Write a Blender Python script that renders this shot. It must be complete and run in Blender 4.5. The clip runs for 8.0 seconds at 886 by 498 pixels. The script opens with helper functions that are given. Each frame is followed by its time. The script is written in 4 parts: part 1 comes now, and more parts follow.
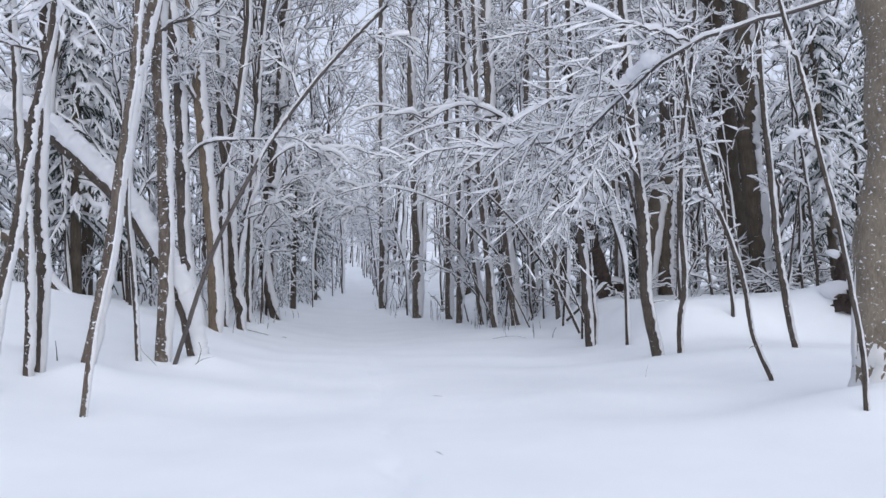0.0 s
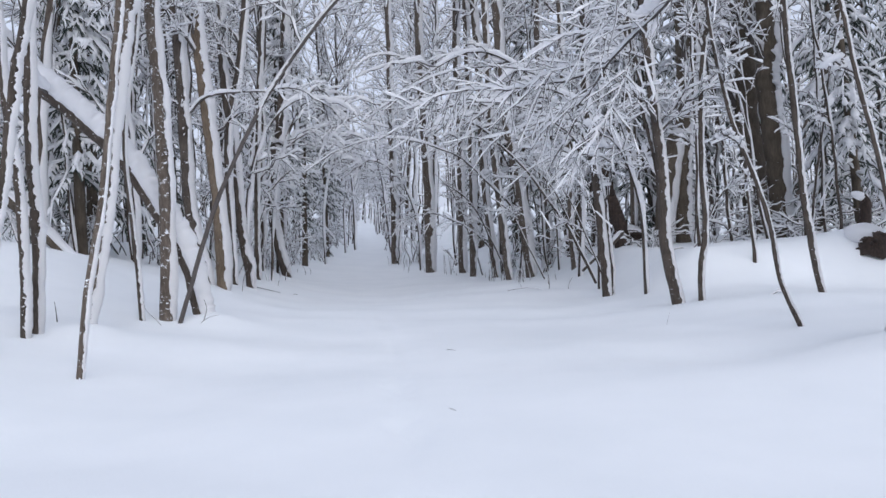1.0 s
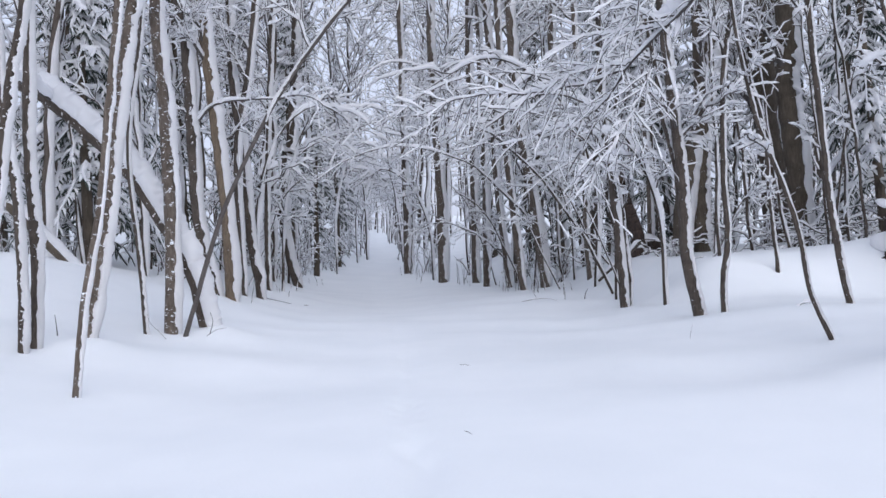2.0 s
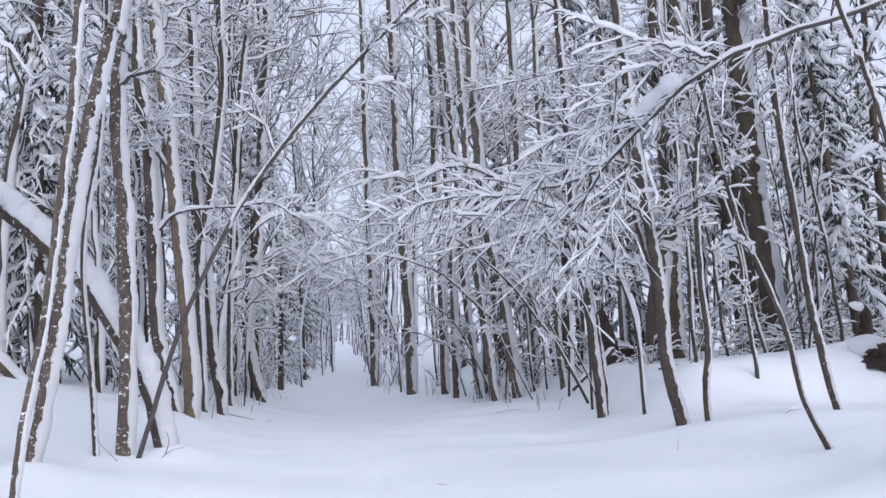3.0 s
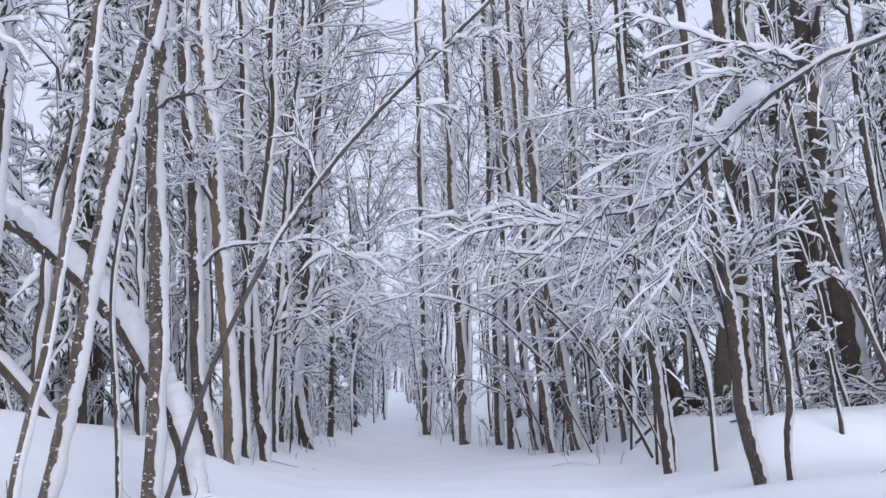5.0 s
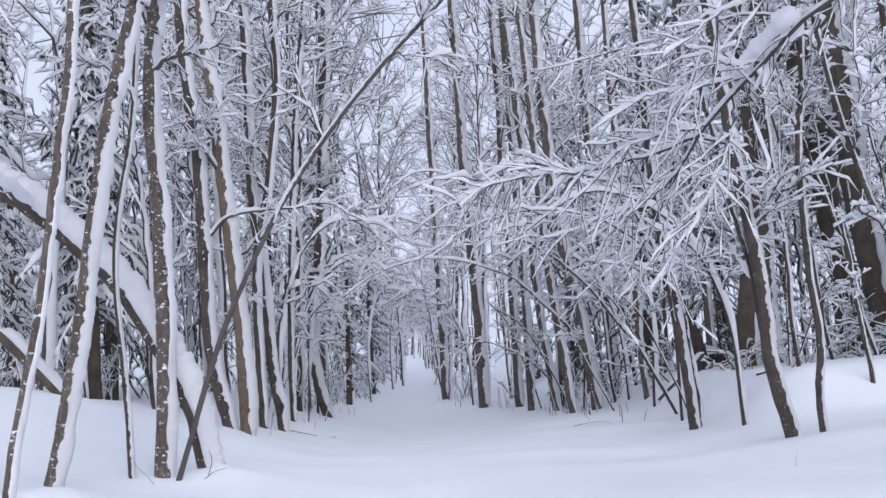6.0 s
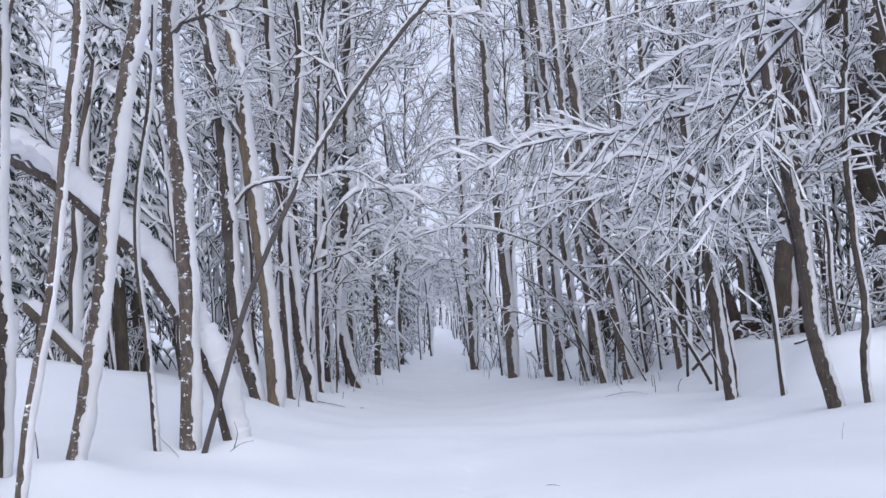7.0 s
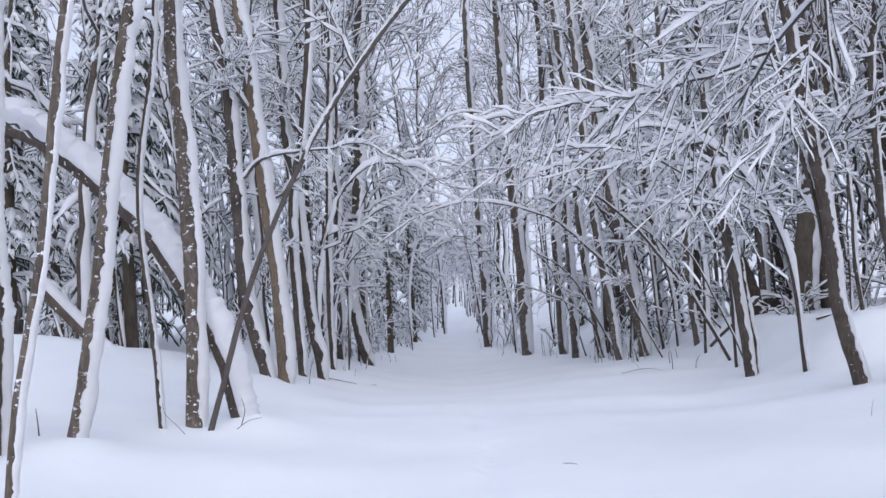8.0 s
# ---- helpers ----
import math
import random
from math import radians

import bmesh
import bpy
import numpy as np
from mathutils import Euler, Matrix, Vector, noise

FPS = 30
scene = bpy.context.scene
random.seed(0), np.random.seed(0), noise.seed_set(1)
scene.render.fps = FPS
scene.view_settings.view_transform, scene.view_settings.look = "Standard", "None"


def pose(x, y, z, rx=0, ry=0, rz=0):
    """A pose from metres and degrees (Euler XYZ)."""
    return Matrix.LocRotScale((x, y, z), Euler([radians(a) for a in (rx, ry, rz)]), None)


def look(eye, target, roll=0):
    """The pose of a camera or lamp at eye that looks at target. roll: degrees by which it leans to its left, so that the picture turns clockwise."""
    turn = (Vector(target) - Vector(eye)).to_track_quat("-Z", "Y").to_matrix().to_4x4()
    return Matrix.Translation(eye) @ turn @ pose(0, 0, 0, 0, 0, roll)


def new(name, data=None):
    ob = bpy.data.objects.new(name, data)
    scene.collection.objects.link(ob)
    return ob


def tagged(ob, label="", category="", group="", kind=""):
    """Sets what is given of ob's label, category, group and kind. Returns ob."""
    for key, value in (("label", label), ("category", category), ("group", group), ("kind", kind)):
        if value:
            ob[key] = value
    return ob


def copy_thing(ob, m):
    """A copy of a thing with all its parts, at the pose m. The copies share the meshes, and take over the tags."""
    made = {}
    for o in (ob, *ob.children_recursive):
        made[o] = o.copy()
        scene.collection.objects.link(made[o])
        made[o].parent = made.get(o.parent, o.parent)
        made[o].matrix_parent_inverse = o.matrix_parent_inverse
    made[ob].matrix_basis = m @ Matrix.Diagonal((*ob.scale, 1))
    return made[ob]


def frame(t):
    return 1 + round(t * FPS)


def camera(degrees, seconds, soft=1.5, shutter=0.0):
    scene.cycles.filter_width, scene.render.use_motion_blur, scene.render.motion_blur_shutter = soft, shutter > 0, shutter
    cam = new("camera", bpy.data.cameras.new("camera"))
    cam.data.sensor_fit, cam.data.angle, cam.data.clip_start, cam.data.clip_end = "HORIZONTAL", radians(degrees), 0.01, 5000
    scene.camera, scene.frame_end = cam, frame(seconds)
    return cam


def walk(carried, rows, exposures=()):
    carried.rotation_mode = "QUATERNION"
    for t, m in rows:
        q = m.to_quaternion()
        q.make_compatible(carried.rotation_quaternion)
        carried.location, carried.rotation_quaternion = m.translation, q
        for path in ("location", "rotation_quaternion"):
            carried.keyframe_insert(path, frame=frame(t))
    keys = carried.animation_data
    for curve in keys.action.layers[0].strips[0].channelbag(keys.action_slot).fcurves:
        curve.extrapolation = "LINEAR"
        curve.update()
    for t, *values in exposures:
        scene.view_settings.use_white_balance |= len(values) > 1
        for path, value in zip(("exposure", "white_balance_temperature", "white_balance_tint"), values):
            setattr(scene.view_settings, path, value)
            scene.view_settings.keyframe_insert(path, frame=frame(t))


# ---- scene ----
# A snowed-in lane through alder and spruce woods, walked slowly on an overcast day.
cam = camera(52.0, 8.0)
PATH = [
    (0, (0.000, 0.000, 1.569), (0.2344, 1.9843, 1.6570), 0.00),
    (0.5, (0.126, 0.288, 1.560), (0.3047, 2.2794, 1.5953), -1.54),
    (1, (0.107, 0.598, 1.485), (0.3112, 2.5871, 1.4755), -1.31),
    (1.2, (-0.004, 0.761, 1.475), (0.3048, 2.7360, 1.4173), -1.44),
    (2.3, (0.180, 1.299, 1.516), (0.3282, 3.2903, 1.6214), -1.50),
    (2.5, (0.077, 1.472, 1.522), (0.2912, 3.4512, 1.7108), -1.38),
    (3, (0.099, 1.747, 1.490), (0.3583, 3.7146, 1.7414), -2.31),
    (3.5, (0.184, 2.098, 1.490), (0.3590, 4.0739, 1.7457), -2.36),
    (4, (0.170, 2.335, 1.481), (0.3108, 4.2975, 1.8411), -0.96),
    (4.5, (0.293, 2.647, 1.460), (0.4388, 4.6084, 1.8233), -1.05),
    (5.8, (0.249, 3.308, 1.386), (0.3480, 5.2767, 1.7259), -2.22),
    (6, (0.310, 3.440, 1.389), (0.4171, 5.4162, 1.6778), -3.21),
    (6.5, (0.412, 3.632, 1.440), (0.4720, 5.6173, 1.6767), -3.35),
    (7, (0.304, 3.871, 1.392), (0.3482, 5.8574, 1.6204), -3.39),
    (7.5, (0.204, 4.098, 1.346), (0.2482, 6.0882, 1.5370), -3.37),
    (8, (0.321, 4.291, 1.342), (0.3330, 6.2825, 1.5254), -3.47),
]
walk(cam, [(t, look(eye, target, roll)) for t, eye, target, roll in PATH], [(0, -0.19, 5930, 10), (1.2, -0.23, 5930, 10), (2.5, -0.1, 5860, 12.5), (4.5, -0.11, 5820, 13.5), (8, -0.12, 5800, 13)])

# fresh snow passes light on many times
scene.cycles.max_bounces, scene.cycles.diffuse_bounces, scene.cycles.transmission_bounces = 16, 14, 14

# ---- light: an overcast winter sky, nearly without shadows ----
SUN_UP, SUN_ROUND = radians(24), radians(172)
world = bpy.data.worlds.new("overcast_sky")
scene.world = world
world.use_nodes = True
wn, wl = world.node_tree.nodes, world.node_tree.links
sky = wn.new("ShaderNodeTexSky")
sky.sky_type, sky.sun_disc, sky.sun_elevation, sky.sun_rotation = "NISHITA", False, SUN_UP, SUN_ROUND
sky.air_density, sky.dust_density, sky.ozone_density = 1.0, 6.0, 1.0
pale = wn.new("ShaderNodeHueSaturation")
pale.inputs["Saturation"].default_value = 0.6
wl.new(sky.outputs[0], pale.inputs["Color"])
cloud = wn.new("ShaderNodeMix")
cloud.data_type = "RGBA"
cloud.inputs[0].default_value = 0.72
cloud.inputs[7].default_value = (6.7, 6.85, 7.7, 1)
wl.new(pale.outputs[0], cloud.inputs[6])
wl.new(cloud.outputs[2], wn["Background"].inputs[0])
wn["Background"].inputs[1].default_value = 0.15

sun = new("sun", bpy.data.lights.new("sun", "SUN"))
sun.data.energy, sun.data.angle, sun.data.color = 1.5, radians(60), (1.0, 0.97, 0.94)
sun.matrix_world = look((60 * math.sin(SUN_ROUND) * math.cos(SUN_UP), 60 * math.cos(SUN_ROUND) * math.cos(SUN_UP), 60 * math.sin(SUN_UP)), (0, 0, 0))

# ---- materials ----
def material(name, rough):
    m = bpy.data.materials.new(name)
    m.use_nodes = True
    n, l = m.node_tree.nodes, m.node_tree.links
    b = n["Principled BSDF"]
    b.inputs["Roughness"].default_value = rough
    return m, n, l, b


def coords(n, l, scale):
    tc, mp = n.new("ShaderNodeTexCoord"), n.new("ShaderNodeMapping")
    mp.inputs["Scale"].default_value = scale
    l.new(tc.outputs["Object"], mp.inputs["Vector"])
    return mp.outputs[0]


def noisy(n, l, vec, scale, detail=4.0, rough=0.55):
    t = n.new("ShaderNodeTexNoise")
    t.inputs["Scale"].default_value, t.inputs["Detail"].default_value, t.inputs["Roughness"].default_value = scale, detail, rough
    l.new(vec, t.inputs["Vector"])
    return t.outputs["Fac"]


def ramp(n, l, fac, stops):
    r = n.new("ShaderNodeValToRGB")
    while len(r.color_ramp.elements) < len(stops):
        r.color_ramp.elements.new(0.5)
    for e, (at, col) in zip(r.color_ramp.elements, stops):
        e.position, e.color = at, (*col, 1)
    l.new(fac, r.inputs[0])
    return r.outputs[0]


def blend(n, l, fac, a, b):
    m = n.new("ShaderNodeMix")
    m.data_type = "RGBA"
    l.new(fac, m.inputs[0])
    l.new(a, m.inputs[6]), l.new(b, m.inputs[7])
    return m.outputs[2]


def relief(n, l, b, height, strength, distance):
    k = n.new("ShaderNodeBump")
    k.inputs["Strength"].default_value, k.inputs["Distance"].default_value = strength, distance
    l.new(height, k.inputs["Height"])
    l.new(k.outputs[0], b.inputs["Normal"])


def snow_material(name, low, high, grain, lumps, through_light=0.0, bumps=0.5):
    m, n, l, b = material(name, 0.75)
    v = coords(n, l, (1, 1, 1))
    broad, fine = noisy(n, l, v, lumps, 3), noisy(n, l, v, grain, 5, 0.7)
    l.new(ramp(n, l, broad, [(0.3, low), (0.7, high)]), b.inputs["Base Color"])
    add = n.new("ShaderNodeMath")
    add.operation = "ADD"
    l.new(broad, add.inputs[0]), l.new(fine, add.inputs[1])
    relief(n, l, b, add.outputs[0], bumps, 0.03)
    b.inputs["Specular IOR Level"].default_value = 0.25
    if through_light:
        # thin loose snow lets daylight through
        glow, mix = n.new("ShaderNodeBsdfTranslucent"), n.new("ShaderNodeMixShader")
        glow.inputs["Color"].default_value = (*high, 1)
        mix.inputs[0].default_value = through_light
        l.new(b.outputs[0], mix.inputs[1]), l.new(glow.outputs[0], mix.inputs[2])
        l.new(mix.outputs[0], n["Material Output"].inputs["Surface"])
    return m


def bark_material(name, dark, mid, light, flecks, scale):
    """Bark with vertical fissures, pale lichen and flecks of snow frozen on."""
    m, n, l, b = material(name, 0.9)
    v = coords(n, l, (1, 1, 0.22))
    w = coords(n, l, (1, 1, 1))
    fissures, broad = noisy(n, l, v, 34 * scale, 6, 0.65), noisy(n, l, w, 2.3, 4)
    base = ramp(n, l, fissures, [(0.32, dark), (0.52, mid), (0.72, light)])
    stain = ramp(n, l, broad, [(0.35, tuple(0.75 * c for c in mid)), (0.65, light)])
    half = n.new("ShaderNodeValue")
    half.outputs[0].default_value = 0.4
    base = blend(n, l, half.outputs[0], base, stain)
    spots = noisy(n, l, coords(n, l, (1, 1, 1.7)), 11 * scale, 6, 0.72)
    mask = ramp(n, l, spots, [(flecks, (0, 0, 0)), (flecks + 0.035, (1, 1, 1))])
    white = n.new("ShaderNodeRGB")
    white.outputs[0].default_value = (0.78, 0.81, 0.86, 1)
    l.new(blend(n, l, mask, base, white.outputs[0]), b.inputs["Base Color"])
    relief(n, l, b, fissures, 0.7, 0.02)
    return m


GROUND_SNOW = snow_material("ground_snow", (0.815, 0.843, 0.865), (0.872, 0.894, 0.912), 26, 0.5, 0.0, 0.22)
TREE_SNOW = snow_material("tree_snow", (0.935, 0.94, 0.962), (0.97, 0.972, 0.988), 30, 3, 0.5)
BARK = bark_material("alder_bark", (0.014, 0.011, 0.009), (0.05, 0.039, 0.032), (0.112, 0.09, 0.073), 0.645, 1.0)
# alder bark again, brightness put into its colour for the dim right-hand stand
BARK_LIT = bark_material("lit_alder_bark", (0.033, 0.026, 0.02), (0.085, 0.068, 0.055), (0.15, 0.125, 0.104), 0.62, 0.9)
BARK_FLECKED = bark_material("flecked_bark", (0.024, 0.018, 0.014), (0.085, 0.066, 0.052), (0.175, 0.145, 0.12), 0.585, 0.9)
BARK_BIG = bark_material("old_bark", (0.026, 0.02, 0.015), (0.066, 0.052, 0.038), (0.12, 0.098, 0.072), 0.66, 0.6)
BARK_GREY = bark_material("grey_bark", (0.07, 0.058, 0.044), (0.15, 0.125, 0.096), (0.25, 0.215, 0.17), 0.6, 1.5)
TWIG = bark_material("twig_bark", (0.031, 0.027, 0.026), (0.07, 0.061, 0.057), (0.122, 0.106, 0.099), 0.75, 1.5)
NEEDLE, nn, nl, nb = material("spruce_needles", 0.8)
nl.new(ramp(nn, nl, noisy(nn, nl, coords(nn, nl, (1, 1, 1)), 14, 5, 0.7), [(0.3, (0.028, 0.04, 0.036)), (0.55, (0.06, 0.075, 0.063)), (0.75, (0.105, 0.115, 0.095))]), nb.inputs["Base Color"])
BARK_OCHRE = bark_material("ochre_bark", (0.045, 0.033, 0.022), (0.115, 0.085, 0.058), (0.2, 0.155, 0.11), 0.66, 0.8)
RUST, rn, rl, rb = material("rotten_wood", 0.9)
rl.new(ramp(rn, rl, noisy(rn, rl, coords(rn, rl, (1, 1, 0.3)), 18, 6, 0.7), [(0.3, (0.012, 0.009, 0.008)), (0.55, (0.042, 0.028, 0.022)), (0.8, (0.1, 0.066, 0.046))]), rb.inputs["Base Color"])

# ---- mesh tools ----
WIND = np.array([0.96, -0.28, 0.0])
rng = np.random.default_rng(7)


def mesh_of(name, verts, quads, mat):
    me = bpy.data.meshes.new(name)
    me.vertices.add(len(verts))
    me.vertices.foreach_set("co", np.ascontiguousarray(verts, np.float32).ravel())
    me.loops.add(4 * len(quads))
    me.loops.foreach_set("vertex_index", np.ascontiguousarray(quads, np.int32).ravel())
    me.polygons.add(len(quads))
    me.polygons.foreach_set("loop_start", np.arange(0, 4 * len(quads), 4, dtype=np.int32))
    me.polygons.foreach_set("use_smooth", np.ones(len(quads), bool))
    me.materials.append(mat)
    me.update(calc_edges=True)
    return me


def part(name, pieces, mat, parent=None, label=""):
    """One mesh object from tubes: pieces is a list of (verts, quads)."""
    pieces = [p for p in pieces if len(p[0])]
    count, vs, qs = 0, [], []
    for v, q in pieces:
        vs.append(v), qs.append(q + count)
        count += len(v)
    ob = new(name, mesh_of(name, np.concatenate(vs), np.concatenate(qs), mat))
    ob.parent = parent
    if label:
        tagged(ob, label)
    return ob


def unit(v):
    return v / np.maximum(np.linalg.norm(v, axis=-1, keepdims=True), 1e-9)


def tangents(P):
    return unit(np.gradient(P, axis=1))


def rings(P, A, B, a, b, sides):
    """Tubes along P (K, N, 3) with elliptic rings of half-widths a, b (K, N) along the directions A, B."""
    K, N, _ = P.shape
    ang = np.arange(sides) * 2 * np.pi / sides
    V = (P[:, :, None] + (a[..., None] * np.cos(ang))[..., None] * A[:, :, None] + (b[..., None] * np.sin(ang))[..., None] * B[:, :, None])
    i = np.arange(K)[:, None, None] * N * sides + np.arange(N - 1)[None, :, None] * sides
    s = np.arange(sides)[None, None]
    s2 = (s + 1) % sides
    Q = np.stack([i + s, i + s2, i + sides + s2, i + sides + s], -1)
    return V.reshape(-1, 3), Q.reshape(-1, 4)


def tubes(P, R, sides):
    """Round tubes along P (K, N, 3) with radii R (K, N)."""
    if len(P) == 0:
        return np.zeros((0, 3)), np.zeros((0, 4), int)
    T = tangents(P)
    mean = np.abs(unit(P[:, -1] - P[:, 0]))
    ref = np.eye(3)[np.argmin(mean, axis=1)][:, None]
    A = unit(np.cross(T, np.broadcast_to(ref, T.shape)))
    return rings(P, A, np.cross(T, A), R, R, sides)


def smooth_noise(K, N, step):
    """Rows of lumpy values between 0 and 1."""
    knots = rng.random((K, max(2, N // step + 2)))
    x = np.arange(N) / step
    i = np.minimum(x.astype(int), knots.shape[1] - 2)
    f = x - i
    f = f * f * (3 - 2 * f)
    return knots[:, i] * (1 - f) + knots[:, i + 1] * f


def snow_on(P, R, thick, sides, gaps=0.15, step=2, rough=0.6, sway=0.0):
    """Snow lying along limbs: on top of those that lie level, on the windward side of those that stand."""
    K, N, _ = P.shape
    if K == 0:
        return np.zeros((0, 3)), np.zeros((0, 4), int)
    T = tangents(P)
    level = np.sqrt(np.clip(1 - T[..., 2:] ** 2, 0, 1))
    way = np.array([0, 0, 1.0]) * level + WIND * (1 - level) ** 2 + 0.001
    n = unit(way - (way * T).sum(-1, keepdims=True) * T)
    lump = smooth_noise(K, N, step)
    t = thick * np.clip((lump - gaps) / (0.75 - gaps), 0, 1.25) * (0.45 + 0.55 * level[..., 0])
    t = t * (1 - 0.5 * rough + rough * rng.random((K, N)))
    ends = np.minimum(np.arange(N), np.arange(N)[::-1]) / max(1.0, 0.06 * N)
    t = t * np.clip(ends, 0.3, 1)[None]
    on = np.clip(t / np.maximum(thick * 0.22, 1e-6), 0.02, 1)
    C = P + n * (R * 0.75 + t * 0.40)[..., None]
    a, b = (R * 0.45 + t * 0.50) * on, (R * 0.85 + t * 0.40) * on
    if sway:
        # a ragged edge towards the bark, the outer edge smoother
        patchy = np.clip(1.7 * smooth_noise(K, N, 26) - 0.25, 0.1, 1.2)
        inner = R * sway * (patchy * (0.9 * smooth_noise(K, N, 3) + 0.6 * rng.random((K, N)) - 0.75) + 0.9 * smooth_noise(K, N, 17) - 0.4)
        C, a = C + n * inner[..., None], np.maximum(a - inner, 0.25 * a)
        b = b * (1 + 0.5 * sway * (smooth_noise(K, N, 3) - 0.4))
    return rings(C, n, np.cross(T, n), a, b, sides)


def curve(points, count):
    """A smooth line through a few points."""
    p = np.array(points, float)
    p = np.vstack([2 * p[0] - p[1], p, 2 * p[-1] - p[-2]])
    seg = np.r_[0, np.cumsum(np.linalg.norm(np.diff(p[1:-1], axis=0), axis=1))]
    out = []
    for s in np.linspace(0, seg[-1], count):
        k = min(int(np.searchsorted(seg, s, "right")) - 1, len(seg) - 2)
        u = (s - seg[k]) / max(seg[k + 1] - seg[k], 1e-9)
        a, b, c, d = p[k : k + 4]
        out.append(0.5 * (2 * b + (c - a) * u + (2 * a - 5 * b + 4 * c - d) * u**2 + (3 * b - a - 3 * c + d) * u**3))
    return np.array(out)


def along(P, u):
    """Points, tangents at the fractions u (K) of the lines P (K, N, 3)."""
    N = P.shape[1]
    x = u * (N - 1)
    i = np.minimum(x.astype(int), N - 2)
    k = np.arange(len(P))
    return P[k, i] + (P[k, i + 1] - P[k, i]) * (x - i)[:, None], unit(P[k, i + 1] - P[k, i])


def shoots(parents, picks, u, length, spread, rise, droop, count):
    """Side shoots from lines: picks name the parent lines, u how far along them they start."""
    start, T = along(parents[picks], u)
    K = len(picks)
    side = unit(np.cross(T, rng.normal(size=(K, 3))))
    d = unit(T * np.cos(spread)[:, None] + side * np.sin(spread)[:, None] + np.array([0, 0, 1.0]) * rise[:, None])
    s = np.linspace(0, 1, count)
    if count < 7:
        s[1], s[-2] = 0.35 * s[1], 1 - 0.35 * s[1]
    s = s[None, :, None]
    bend = unit(rng.normal(size=(K, 3)))[:, None] * 0.15
    P = start[:, None] + length[:, None, None] * (d[:, None] * s + bend * s * s + np.array([0, 0, -1.0]) * droop[:, None, None] * s * s)
    P[:, 1:-1] += rng.normal(size=(K, count - 2, 3)) * (length * 0.026)[:, None, None]
    return P


def crown(trunk, R, limbs, low, length, rise, droop, twigs, fine=1.0, toward=None):
    """Limbs and twigs of one tree: line arrays of limbs, twigs and end twigs."""
    line = np.repeat(trunk[None], limbs, 0)
    u = low + (0.97 - low) * rng.random(limbs) ** 0.9
    L = length * (0.55 + 0.75 * rng.random(limbs)) * (1.15 - 0.55 * u)
    P1 = shoots(line, np.arange(limbs), u, L, 0.7 + 0.5 * rng.random(limbs), rise * (0.6 + 0.8 * rng.random(limbs)), droop * (0.5 + rng.random(limbs)), 8)
    if toward is not None:
        s = np.linspace(0, 1, 8)[None, :, None]
        P1 = P1 + np.array(toward) * s * L[:, None, None]
    pick = own = rng.integers(0, limbs, twigs)
    L2 = L[pick] * (0.22 + 0.3 * rng.random(twigs))
    P2 = shoots(P1, pick, 0.2 + 0.78 * rng.random(twigs), L2, 0.55 + 0.5 * rng.random(twigs), 0.12 * rng.normal(size=twigs), droop * 0.6 * rng.random(twigs), 6)
    ends = int(twigs * 1.5 * fine)
    pick = rng.integers(0, twigs, ends)
    P3 = shoots(P2, pick, 0.25 + 0.7 * rng.random(ends), L2[pick] * (0.3 + 0.35 * rng.random(ends)), 0.5 + 0.5 * rng.random(ends), 0.1 * rng.normal(size=ends), 0.3 * rng.random(ends), 4)
    return P1, P2, P3, own, own[pick]


def taper(K, N, a, b):
    return (a + (b - a) * np.linspace(0, 1, N))[None] * np.ones((K, 1))

# ---- the ground: a sunken lane between two banks ----
def ease(t):
    t = np.clip(t, 0, 1)
    return t * t * (3 - 2 * t)


WAVES = [(rng.uniform(-1, 1, 2) * f, rng.uniform(0, 6.3), h) for f, h in ((0.35, 0.10), (0.35, 0.10), (0.7, 0.06), (0.8, 0.05), (1.3, 0.035), (1.6, 0.03), (2.4, 0.016), (3.1, 0.012), (4.5, 0.007))]


